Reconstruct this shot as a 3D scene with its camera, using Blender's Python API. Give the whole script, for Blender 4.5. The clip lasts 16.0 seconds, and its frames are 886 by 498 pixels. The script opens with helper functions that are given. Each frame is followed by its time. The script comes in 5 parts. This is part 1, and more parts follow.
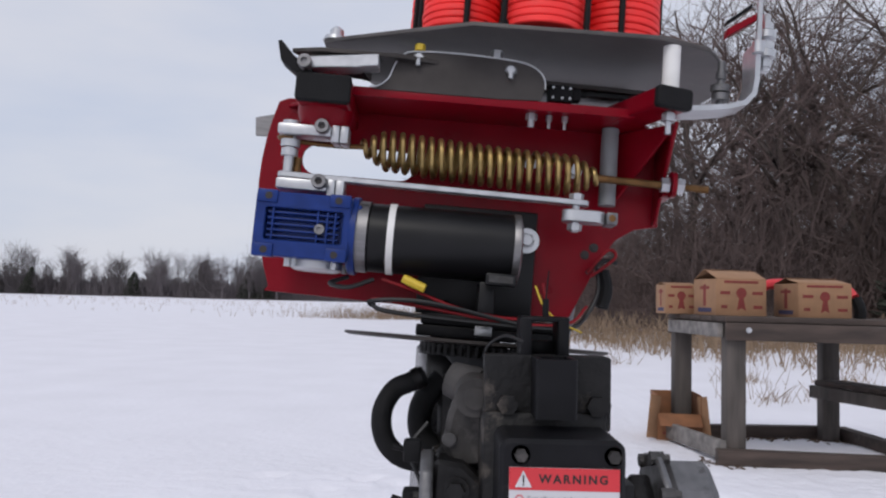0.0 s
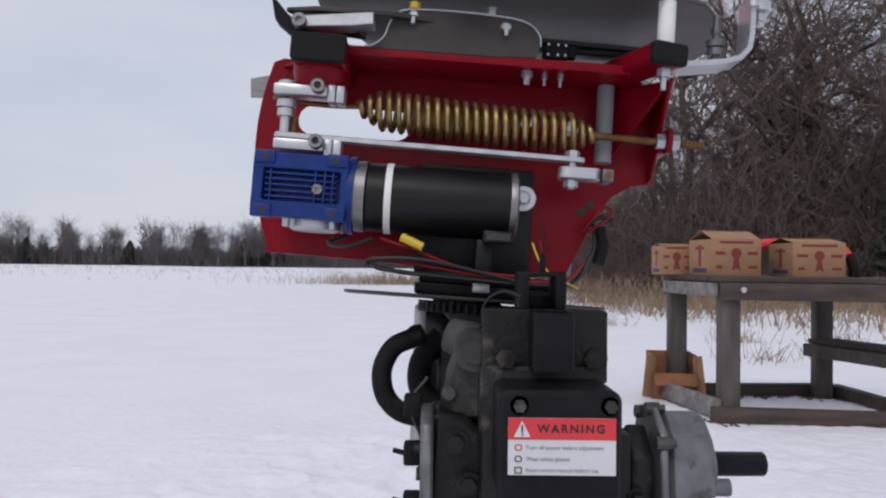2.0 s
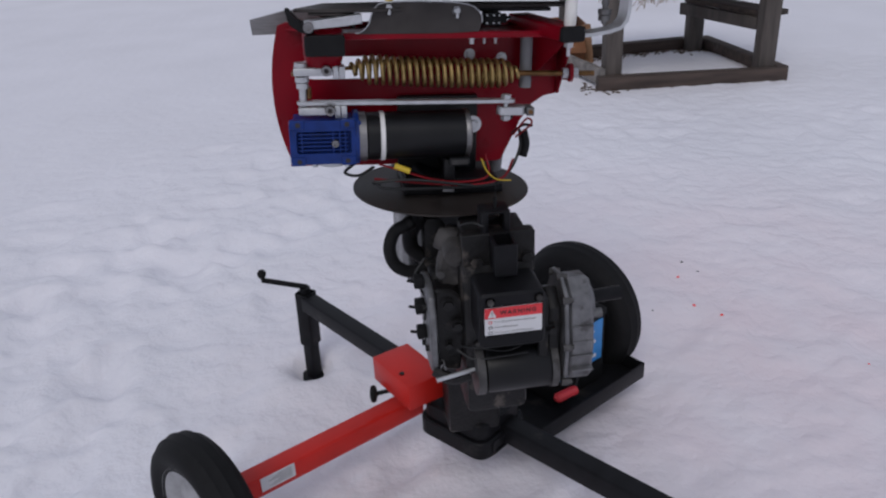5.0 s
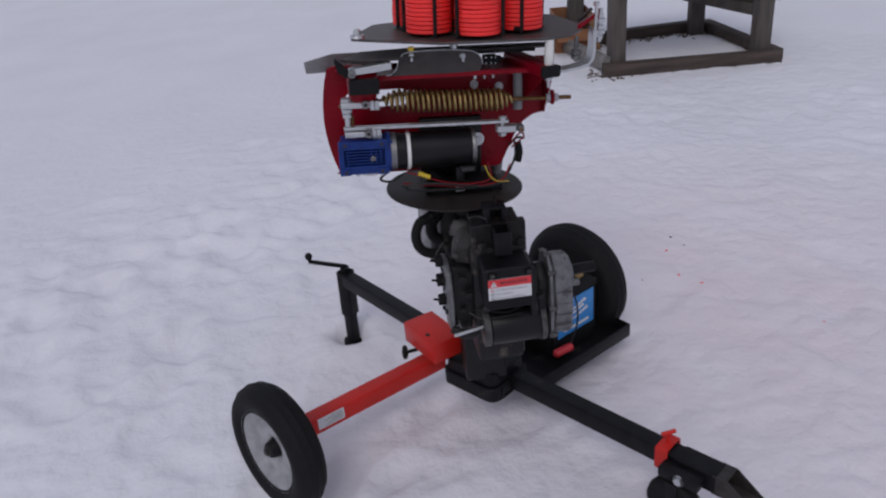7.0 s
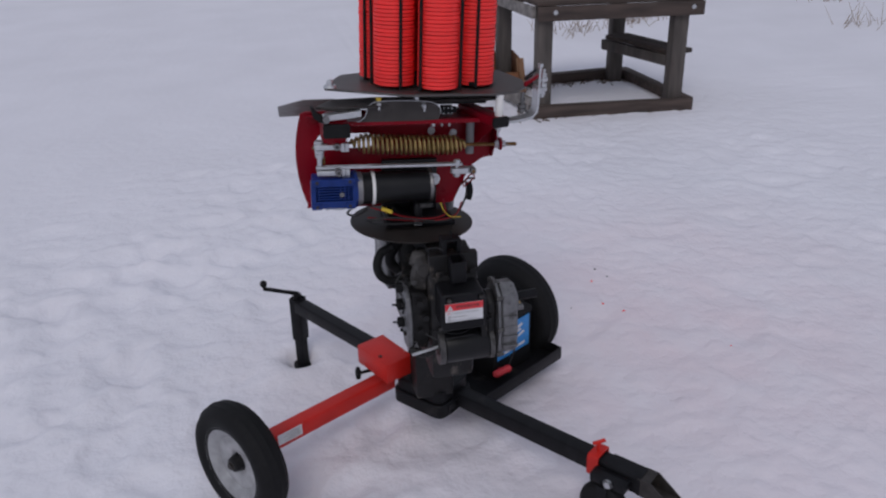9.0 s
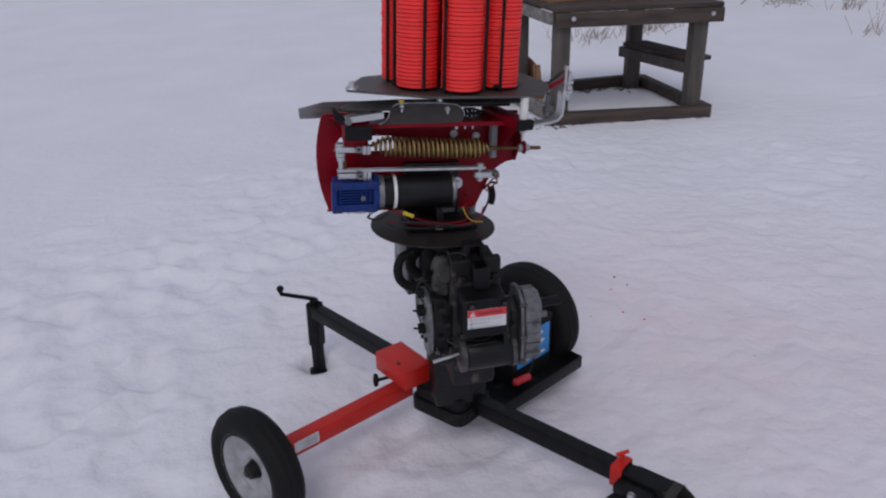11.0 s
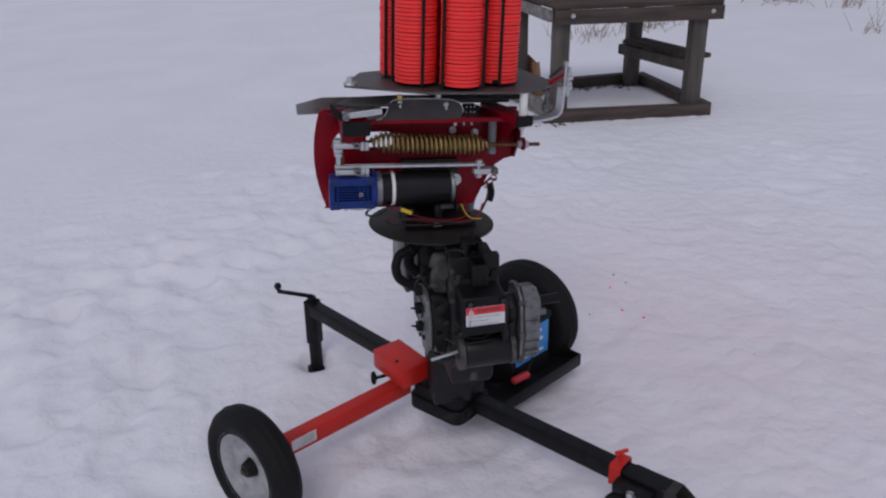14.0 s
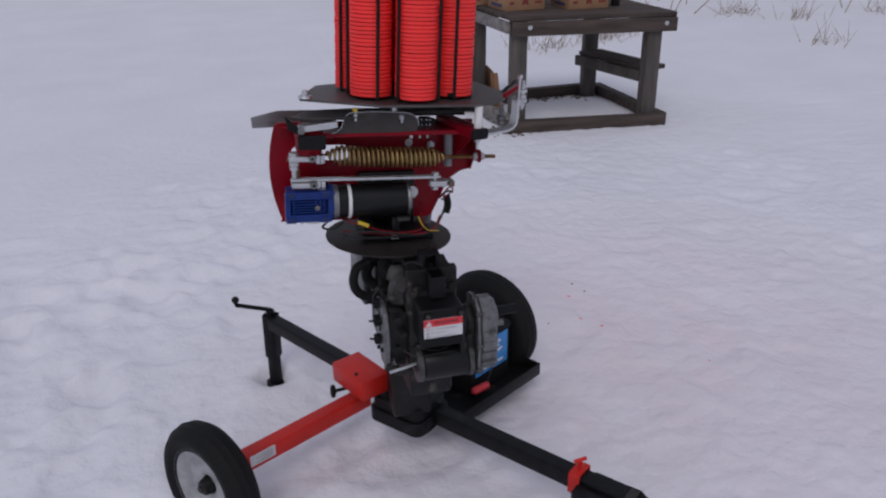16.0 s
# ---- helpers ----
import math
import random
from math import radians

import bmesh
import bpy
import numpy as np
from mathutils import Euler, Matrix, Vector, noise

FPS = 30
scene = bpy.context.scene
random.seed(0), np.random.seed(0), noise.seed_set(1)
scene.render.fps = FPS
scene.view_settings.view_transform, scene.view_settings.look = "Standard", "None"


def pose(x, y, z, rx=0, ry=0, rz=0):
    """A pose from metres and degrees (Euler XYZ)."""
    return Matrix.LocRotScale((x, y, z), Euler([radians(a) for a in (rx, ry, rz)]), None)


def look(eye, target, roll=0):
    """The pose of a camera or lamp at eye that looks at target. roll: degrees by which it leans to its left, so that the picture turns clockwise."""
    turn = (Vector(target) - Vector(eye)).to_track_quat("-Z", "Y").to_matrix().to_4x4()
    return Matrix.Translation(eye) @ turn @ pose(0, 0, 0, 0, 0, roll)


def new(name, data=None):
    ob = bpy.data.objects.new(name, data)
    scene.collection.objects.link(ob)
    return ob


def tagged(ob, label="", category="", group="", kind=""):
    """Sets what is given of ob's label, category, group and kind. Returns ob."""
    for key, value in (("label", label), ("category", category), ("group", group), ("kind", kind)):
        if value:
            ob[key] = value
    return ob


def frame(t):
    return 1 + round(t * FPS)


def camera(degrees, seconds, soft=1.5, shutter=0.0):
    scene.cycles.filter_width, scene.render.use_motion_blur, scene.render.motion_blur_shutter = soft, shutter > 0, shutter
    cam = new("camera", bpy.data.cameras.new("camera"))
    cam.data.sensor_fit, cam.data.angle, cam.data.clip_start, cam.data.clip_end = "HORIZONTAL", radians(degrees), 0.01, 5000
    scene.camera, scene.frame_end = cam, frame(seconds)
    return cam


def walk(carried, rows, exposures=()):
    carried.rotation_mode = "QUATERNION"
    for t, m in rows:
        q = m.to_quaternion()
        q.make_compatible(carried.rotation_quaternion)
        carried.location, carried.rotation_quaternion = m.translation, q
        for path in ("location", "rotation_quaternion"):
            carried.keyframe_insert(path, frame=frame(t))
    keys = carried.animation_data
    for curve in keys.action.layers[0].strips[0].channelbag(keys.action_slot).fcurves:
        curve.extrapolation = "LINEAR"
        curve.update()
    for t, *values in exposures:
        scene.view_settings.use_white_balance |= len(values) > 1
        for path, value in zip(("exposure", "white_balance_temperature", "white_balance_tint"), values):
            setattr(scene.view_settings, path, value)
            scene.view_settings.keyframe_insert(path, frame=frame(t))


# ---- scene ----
cam = camera(58.0, 16.0, soft=2.2)
PATH = [
    (0, (0.033, -0.734, 0.942), (0.031, 1.262, 1.067), 1.4),
    (0.5, (0.032, -0.734, 0.939), (0.03, 1.262, 1.06), 1.2),
    (1, (0.041, -0.724, 0.936), (0.038, 1.273, 1.052), 1.3),
    (1.5, (0.028, -0.74, 0.934), (0.028, 1.257, 1.041), 1.1),
    (2, (0.031, -0.742, 0.933), (0.041, 1.257, 0.971), 0.7),
    (2.5, (0.019, -0.755, 0.975), (0.042, 1.244, 0.925), 2.6),
    (3, (-0.005, -0.761, 1.077), (0.018, 1.215, 0.764), 1.1),
    (3.5, (0.023, -0.836, 1.202), (0.023, 1.088, 0.657), 0.5),
    (4, (0.042, -0.915, 1.292), (0.025, 0.954, 0.581), -1.0),
    (4.5, (-0.022, -1.017, 1.378), (0.032, 0.817, 0.582), -2.5),
    (5, (-0.117, -1.148, 1.477), (0.114, 0.636, 0.603), -2.9),
    (5.2, (-0.134, -1.199, 1.498), (0.129, 0.567, 0.596), -3.4),
    (7.3, (-0.152, -1.604, 1.745), (0.01, 0.158, 0.814), -5.2),
    (7.5, (-0.188, -1.636, 1.771), (0.056, 0.115, 0.835), -4.3),
    (8, (-0.246, -1.688, 1.799), (0.108, 0.048, 0.87), -2.2),
    (8.5, (-0.273, -1.727, 1.796), (0.099, 0.02, 0.896), -2.3),
    (9, (-0.276, -1.745, 1.808), (0.099, 0.019, 0.944), -1.6),
    (9.5, (-0.283, -1.745, 1.804), (0.084, 0.034, 0.967), -1.7),
    (10, (-0.29, -1.734, 1.795), (0.066, 0.048, 0.959), -1.8),
    (12.5, (-0.299, -1.687, 1.778), (0.05, 0.084, 0.915), -1.2),
    (13, (-0.295, -1.694, 1.776), (0.056, 0.078, 0.917), -1.1),
    (13.5, (-0.296, -1.696, 1.779), (0.048, 0.081, 0.929), -1.3),
    (14, (-0.293, -1.693, 1.775), (0.058, 0.083, 0.925), -1.4),
    (14.5, (-0.286, -1.69, 1.773), (0.085, 0.08, 0.918), -1.1),
    (15, (-0.281, -1.698, 1.771), (0.121, 0.068, 0.922), -1.1),
    (15.5, (-0.281, -1.701, 1.774), (0.148, 0.064, 0.938), -0.9),
    (16, (-0.28, -1.699, 1.784), (0.165, 0.065, 0.954), -0.8),
]
walk(cam, [(t, look(eye, target, roll)) for t, eye, target, roll in PATH],
     [(0, 0.0, 6500, 11), (2.5, -0.1, 6500, 11), (3.5, -0.3, 6420, 11), (5, -0.5, 6330, 12), (7.5, -0.59, 6300, 13), (16, -0.61, 6300, 14)])

# ---- world and light: a bright overcast winter afternoon ----
world = bpy.data.worlds.new("sky")
scene.world = world
world.use_nodes = True
wn, wl = world.node_tree.nodes, world.node_tree.links
wn.clear()
w_out = wn.new("ShaderNodeOutputWorld")
w_bg = wn.new("ShaderNodeBackground")
w_sky = wn.new("ShaderNodeTexSky")
w_sky.sky_type = "NISHITA"
w_sky.sun_disc = False
w_sky.sun_elevation = radians(32)
w_sky.sun_rotation = radians(200)
w_sky.air_density, w_sky.dust_density = 1.0, 2.0
w_mix = wn.new("ShaderNodeMix")
w_mix.data_type = "RGBA"
w_mix.inputs[0].default_value = 0.9
w_coord = wn.new("ShaderNodeTexCoord")
w_map = wn.new("ShaderNodeMapping")
w_map.inputs["Scale"].default_value = (1.5, 1.5, 5.0)
w_noise = wn.new("ShaderNodeTexNoise")
w_noise.inputs["Scale"].default_value = 1.6
w_noise.inputs["Detail"].default_value = 5
w_ramp = wn.new("ShaderNodeValToRGB")
w_ramp.color_ramp.elements[0].position = 0.3
w_ramp.color_ramp.elements[0].color = (5.6, 6.2, 7.6, 1)
w_ramp.color_ramp.elements[1].position = 0.62
w_ramp.color_ramp.elements[1].color = (6.9, 7.1, 7.9, 1)
wl.new(w_coord.outputs["Generated"], w_map.inputs[0])
wl.new(w_map.outputs[0], w_noise.inputs["Vector"])
wl.new(w_noise.outputs[0], w_ramp.inputs[0])
wl.new(w_sky.outputs[0], w_mix.inputs[6])
wl.new(w_ramp.outputs[0], w_mix.inputs[7])
wl.new(w_mix.outputs[2], w_bg.inputs[0])
w_bg.inputs[1].default_value = 0.1
wl.new(w_bg.outputs[0], w_out.inputs[0])

sun = new("sun", bpy.data.lights.new("sun", "SUN"))
sun.data.energy, sun.data.angle, sun.data.color = 0.95, radians(22), (1.0, 0.96, 0.9)
sun.matrix_basis = look((-2, -5, 6), (0, 0, 0))


# ---- materials ----
def mat(name, color, rough=0.6, metal=0.0, vary=0.12, scale=30.0, bump=0.0, bump_scale=120.0, spec=0.5, second=None, second_at=0.6,
        random_tint=0.0, coat=0.0, stretch=None):
    m = bpy.data.materials.new(name)
    m.use_nodes = True
    n, l = m.node_tree.nodes, m.node_tree.links
    b = n["Principled BSDF"]
    b.inputs["Roughness"].default_value = rough
    b.inputs["Metallic"].default_value = metal
    b.inputs["Specular IOR Level"].default_value = spec
    b.inputs["Coat Weight"].default_value = coat
    co = n.new("ShaderNodeTexCoord")
    src = co.outputs["Object"]
    if stretch:
        mp = n.new("ShaderNodeMapping")
        mp.inputs["Scale"].default_value = stretch
        l.new(src, mp.inputs[0])
        src = mp.outputs[0]
    a = n.new("ShaderNodeTexNoise")
    a.inputs["Scale"].default_value, a.inputs["Detail"].default_value = scale, 6
    l.new(src, a.inputs["Vector"])
    r = n.new("ShaderNodeValToRGB")
    lo = tuple(c * (1 - vary) for c in color)
    hi = tuple(min(1, c * (1 + vary)) for c in color)
    r.color_ramp.elements[0].position, r.color_ramp.elements[1].position = 0.32, 0.68
    r.color_ramp.elements[0].color, r.color_ramp.elements[1].color = (*lo, 1), (*hi, 1)
    l.new(a.outputs[0], r.inputs[0])
    col = r.outputs[0]
    if second:
        s = n.new("ShaderNodeTexNoise")
        s.inputs["Scale"].default_value, s.inputs["Detail"].default_value = scale * 0.35, 8
        s.inputs["Roughness"].default_value = 0.7
        l.new(src, s.inputs["Vector"])
        sr = n.new("ShaderNodeValToRGB")
        sr.color_ramp.elements[0].position, sr.color_ramp.elements[1].position = second_at, second_at + 0.1
        l.new(s.outputs[0], sr.inputs[0])
        mx = n.new("ShaderNodeMix")
        mx.data_type = "RGBA"
        l.new(sr.outputs[0], mx.inputs[0])
        l.new(col, mx.inputs[6])
        mx.inputs[7].default_value = (*second, 1)
        col = mx.outputs[2]
    if random_tint:
        oi = n.new("ShaderNodeObjectInfo")
        hs = n.new("ShaderNodeHueSaturation")
        mr = n.new("ShaderNodeMapRange")
        mr.inputs["To Min"].default_value, mr.inputs["To Max"].default_value = 1 - random_tint, 1 + random_tint
        l.new(oi.outputs["Random"], mr.inputs["Value"])
        l.new(mr.outputs[0], hs.inputs["Value"])
        l.new(col, hs.inputs["Color"])
        col = hs.outputs[0]
    l.new(col, b.inputs["Base Color"])
    rr = n.new("ShaderNodeMapRange")
    rr.inputs["To Min"].default_value, rr.inputs["To Max"].default_value = max(0.02, rough - 0.1), min(1, rough + 0.12)
    l.new(a.outputs[0], rr.inputs["Value"])
    l.new(rr.outputs[0], b.inputs["Roughness"])
    if bump:
        bn = n.new("ShaderNodeTexNoise")
        bn.inputs["Scale"].default_value, bn.inputs["Detail"].default_value = bump_scale, 4
        l.new(src, bn.inputs["Vector"])
        bp = n.new("ShaderNodeBump")
        bp.inputs["Strength"].default_value, bp.inputs["Distance"].default_value = bump, 0.004
        l.new(bn.outputs[0], bp.inputs["Height"])
        l.new(bp.outputs[0], b.inputs["Normal"])
    return m


def snow_material():
    m = mat("snow", (0.8, 0.79, 0.84), 0.75, vary=0.03, scale=1.2, spec=0.3)
    n, l = m.node_tree.nodes, m.node_tree.links
    b = n["Principled BSDF"]
    co = n["Texture Coordinate"]
    fine, coarse = n.new("ShaderNodeTexNoise"), n.new("ShaderNodeTexNoise")
    fine.inputs["Scale"].default_value, fine.inputs["Detail"].default_value = 15, 3.5
    coarse.inputs["Scale"].default_value, coarse.inputs["Detail"].default_value = 3.4, 3
    mx = n.new("ShaderNodeMath")
    mx.operation = "MULTIPLY_ADD"
    mx.inputs[1].default_value = 0.9
    l.new(co.outputs["Object"], fine.inputs["Vector"])
    l.new(co.outputs["Object"], coarse.inputs["Vector"])
    l.new(coarse.outputs[0], mx.inputs[0])
    l.new(fine.outputs[0], mx.inputs[2])
    bp = n.new("ShaderNodeBump")
    bp.inputs["Strength"].default_value, bp.inputs["Distance"].default_value = 0.52, 0.03
    l.new(mx.outputs[0], bp.inputs["Height"])
    l.new(bp.outputs[0], b.inputs["Normal"])
    # the fine relief fades out where nobody has walked
    wm, wg, wr = n.new("ShaderNodeMapping"), n.new("ShaderNodeTexGradient"), n.new("ShaderNodeMapRange")
    wm.inputs["Location"].default_value = (-0.12, -0.2, 0)
    wm.inputs["Scale"].default_value = (0.2, 0.2, 0.2)
    wg.gradient_type = "SPHERICAL"
    wr.inputs["From Max"].default_value = 0.7
    wr.inputs["To Min"].default_value, wr.inputs["To Max"].default_value = 0.2, 0.55
    l.new(co.outputs["Object"], wm.inputs[0])
    l.new(wm.outputs[0], wg.inputs[0])
    l.new(wg.outputs["Fac"], wr.inputs["Value"])
    l.new(wr.outputs[0], bp.inputs["Strength"])
    # faint pink clay dust on the snow beside the machine
    mp, gr, st = n.new("ShaderNodeMapping"), n.new("ShaderNodeTexGradient"), n.new("ShaderNodeTexNoise")
    mp.inputs["Location"].default_value = (-0.62, -0.42, 0)
    mp.inputs["Scale"].default_value = (0.5, 0.5, 0.5)
    gr.gradient_type = "SPHERICAL"
    st.inputs["Scale"].default_value, st.inputs["Detail"].default_value = 3.0, 5
    l.new(co.outputs["Object"], mp.inputs[0])
    l.new(mp.outputs[0], gr.inputs[0])
    l.new(co.outputs["Object"], st.inputs["Vector"])
    mu, dust = n.new("ShaderNodeMath"), n.new("ShaderNodeMix")
    mu.operation = "MULTIPLY"
    l.new(gr.outputs["Fac"], mu.inputs[0])
    l.new(st.outputs[0], mu.inputs[1])
    dust.data_type = "RGBA"
    l.new(mu.outputs[0], dust.inputs[0])
    l.new(b.inputs["Base Color"].links[0].from_socket, dust.inputs[6])
    dust.inputs[7].default_value = (0.78, 0.62, 0.66, 1)
    l.new(dust.outputs[2], b.inputs["Base Color"])
    return m


SNOW = snow_material()
RED = mat("red_gloss_paint", (0.2, 0.0016, 0.0095), 0.3, vary=0.14, scale=14, spec=0.17, bump=0.03, bump_scale=300)
ORANGE_RED = mat("orange_red_paint", (0.52, 0.018, 0.012), 0.4, vary=0.1, scale=12, spec=0.3, second=(0.3, 0.02, 0.012), second_at=0.66)
BLUE = mat("blue_enamel", (0.008, 0.03, 0.165), 0.38, spec=0.25, vary=0.16, scale=40, bump=0.08, bump_scale=260)
BLACK = mat("black_paint", (0.008, 0.008, 0.0095), 0.42, vary=0.3, scale=25, bump=0.06, bump_scale=200, spec=0.16, second=(0.034, 0.031, 0.029), second_at=0.6)
WORN_BLACK = mat("worn_black_casting", (0.009, 0.0085, 0.009), 0.48, vary=0.4, scale=34, bump=0.4, bump_scale=120, spec=0.3, second=(0.1, 0.084, 0.072), second_at=0.55)
RUBBER = mat("black_rubber", (0.009, 0.009, 0.0098), 0.7, spec=0.2, vary=0.25, scale=60, bump=0.12, bump_scale=300)
MOTOR_BLACK = mat("satin_black_motor", (0.006, 0.006, 0.007), 0.38, vary=0.2, scale=20, bump=0.02, spec=0.3)
STEEL = mat("brushed_steel", (0.24, 0.235, 0.24), 0.42, 0.9, vary=0.15, scale=40, bump=0.04, stretch=(1, 8, 8))
DARK_STEEL = mat("mill_scale_steel", (0.058, 0.052, 0.05), 0.5, 0.5, spec=0.3, vary=0.25, scale=14, bump=0.05)
STEEL_WORN = mat("worn_black_steel", (0.035, 0.03, 0.028), 0.6, 0.2, vary=0.4, scale=40, bump=0.1, second=(0.09, 0.05, 0.03), second_at=0.6)
ZINC = mat("zinc_plated_steel", (0.52, 0.53, 0.55), 0.34, 0.75, vary=0.1, scale=50)
DISC_STEEL = mat("dark_turntable_steel", (0.03, 0.025, 0.023), 0.5, 0.2, vary=0.3, scale=20, spec=0.3)
COVER_BLACK = mat("glossy_black_sheet", (0.012, 0.012, 0.013), 0.22, vary=0.2, scale=15, spec=0.6)
OILY_ALU = mat("oily_dark_aluminium", (0.075, 0.072, 0.072), 0.5, 0.4, vary=0.4, scale=40, bump=0.2, bump_scale=200, second=(0.03, 0.028, 0.026), second_at=0.55)
RIM_GREY = mat("grey_painted_rim", (0.36, 0.36, 0.37), 0.45, 0.3, vary=0.25, scale=22, second=(0.16, 0.15, 0.145), second_at=0.6)
OILED_STEEL = mat("oiled_plate_steel", (0.1, 0.092, 0.09), 0.45, 0.55, vary=0.2, scale=22, bump=0.04, spec=0.3, second=(0.14, 0.13, 0.125), second_at=0.6)
DUSTY_BLACK = mat("dusty_black_casting", (0.05, 0.047, 0.046), 0.6, vary=0.4, scale=30, bump=0.3, bump_scale=140, spec=0.25, second=(0.12, 0.11, 0.105), second_at=0.55)
ALU = mat("cast_aluminium", (0.175, 0.175, 0.182), 0.48, 0.65, vary=0.25, scale=45, bump=0.15, bump_scale=220, second=(0.07, 0.066, 0.066), second_at=0.58)
BRASS = mat("yellow_zinc_spring", (0.36, 0.255, 0.105), 0.36, 0.8, vary=0.3, scale=60)
BRASS_DARK = mat("bronze_rod", (0.17, 0.09, 0.035), 0.4, 0.8, vary=0.3, scale=60)
WHITE = mat("white_plastic", (0.75, 0.74, 0.72), 0.5, vary=0.05)
GREY_PLASTIC = mat("grey_plastic_tube", (0.19, 0.195, 0.205), 0.55, vary=0.08)
CLAY = mat("fluorescent_red_clay", (0.92, 0.03, 0.028), 0.6, vary=0.05, scale=60, random_tint=0.06)
CLAY_TOP = mat("black_clay_pitch", (0.02, 0.018, 0.018), 0.6)
YELLOW = mat("yellow_sleeve", (0.6, 0.42, 0.03), 0.5)
WIRE_RED = mat("red_wire", (0.22, 0.008, 0.013), 0.5, spec=0.25)
WIRE_BLACK = mat("black_wire", (0.01, 0.01, 0.011), 0.5)
LABEL_WHITE = mat("label_white", (0.62, 0.62, 0.64), 0.45, vary=0.03)
LABEL_RED = mat("label_red", (0.62, 0.035, 0.045), 0.45, vary=0.05)
LABEL_INK = mat("label_ink", (0.02, 0.015, 0.015), 0.5)
LABEL_GREY = mat("label_grey_print", (0.3, 0.3, 0.31), 0.5)
LABEL_BLUE = mat("label_blue", (0.03, 0.22, 0.55), 0.4, vary=0.1)
WOOD = mat("weathered_grey_wood", (0.082, 0.07, 0.063), 0.8, vary=0.4, scale=18, bump=0.35, bump_scale=60, stretch=(1, 1, 0.12), random_tint=0.15,
           second=(0.07, 0.055, 0.05), second_at=0.56)
WOOD_FLAT = mat("weathered_brown_boards", (0.06, 0.043, 0.036), 0.8, vary=0.4, scale=18, bump=0.35, bump_scale=60, stretch=(0.12, 1, 1),
                random_tint=0.15, second=(0.095, 0.08, 0.072), second_at=0.6)
PALE_WOOD = mat("bleached_board", (0.19, 0.175, 0.165), 0.8, vary=0.35, scale=18, bump=0.35, bump_scale=60, stretch=(0.12, 1, 1), second=(0.1, 0.088, 0.08), second_at=0.58)
CARD = mat("brown_cardboard", (0.32, 0.18, 0.1), 0.85, vary=0.1, scale=12, second=(0.32, 0.17, 0.09), second_at=0.62)
CARD_DARK = mat("wet_cardboard", (0.24, 0.105, 0.05), 0.85, vary=0.2, scale=10)
CARD_PRINT = mat("dark_red_print", (0.2, 0.035, 0.03), 0.8)
CARD_BLUE = mat("dark_blue_print", (0.05, 0.045, 0.1), 0.8)
BARK = mat("grey_brown_bark", (0.075, 0.058, 0.05), 0.9, vary=0.35, scale=6, bump=0.3, bump_scale=20)
TWIG = mat("bare_twigs", (0.118, 0.084, 0.077), 0.9, vary=0.35, scale=0.6)
# paler and bluer than TWIG: the distance haze is put into the colour
HAZY_TWIG = mat("far_hazy_twigs", (0.135, 0.118, 0.125), 0.95, vary=0.3, scale=0.08)
CEDAR = mat("dark_cedar", (0.032, 0.038, 0.026), 0.9, vary=0.4, scale=2)
GRASS = mat("dry_tan_grass", (0.29, 0.205, 0.135), 0.9, vary=0.3, scale=3)
SOIL = mat("dead_leaves", (0.1, 0.065, 0.045), 0.95, vary=0.4, scale=20, bump=0.4, bump_scale=60)


# ---- building helpers ----
def finish(bm, name, material, smooth=35):
    bmesh.ops.recalc_face_normals(bm, faces=bm.faces)
    me = bpy.data.meshes.new(name)
    bm.to_mesh(me)
    bm.free()
    me.materials.append(material)
    if smooth:
        me.shade_smooth()
        me.set_sharp_from_angle(angle=radians(smooth))
    return me


def part(name, bm, material, parent, label="", m=None, smooth=35):
    ob = new(name, finish(bm, name, material, smooth))
    ob.parent = parent
    if m is not None:
        ob.matrix_basis = m
    return tagged(ob, label) if label else ob


def thing(name, m, label, category, group="", kind=""):
    ob = new(name)
    ob.empty_display_size = 0.05
    ob.matrix_basis = m
    return tagged(ob, label, category, group, kind)


def single(name, bm, material, m, label, category, group="", kind="", smooth=35):
    ob = new(name, finish(bm, name, material, smooth))
    ob.matrix_basis = m
    return tagged(ob, label, category, group, kind)


def V(*a):
    return Vector(a)


def box(bm, lo, hi, bevel=0.0, m=None, seg=2):
    sub = bmesh.new()
    bmesh.ops.create_cube(sub, size=1)
    for v in sub.verts:
        v.co = Vector([lo[i] + (v.co[i] + 0.5) * (hi[i] - lo[i]) for i in range(3)])
    if bevel:
        bmesh.ops.bevel(sub, geom=sub.edges[:], offset=bevel, segments=seg, affect="EDGES", profile=0.5)
    return join(bm, sub, m)


def join(bm, sub, m=None):
    if m is not None:
        bmesh.ops.transform(sub, matrix=m, verts=sub.verts)
    table = [bm.verts.new(v.co) for v in sub.verts]
    sub.verts.index_update()
    for f in sub.faces:
        bm.faces.new([table[v.index] for v in f.verts])
    sub.free()
    return bm


def rod(bm, a, b, r, seg=16, r2=None, cap=True):
    a, b = Vector(a), Vector(b)
    q = (b - a).to_track_quat("Z", "Y").to_matrix()
    r2 = r if r2 is None else r2
    ring = []
    for p, rr in ((a, r), (b, r2)):
        ring.append([bm.verts.new(p + q @ V(rr * math.cos(t), rr * math.sin(t), 0)) for t in (2 * math.pi * i / seg for i in range(seg))])
    for i in range(seg):
        j = (i + 1) % seg
        bm.faces.new((ring[0][i], ring[0][j], ring[1][j], ring[1][i]))
    if cap:
        bm.faces.new(ring[0][::-1])
        bm.faces.new(ring[1])
    return bm


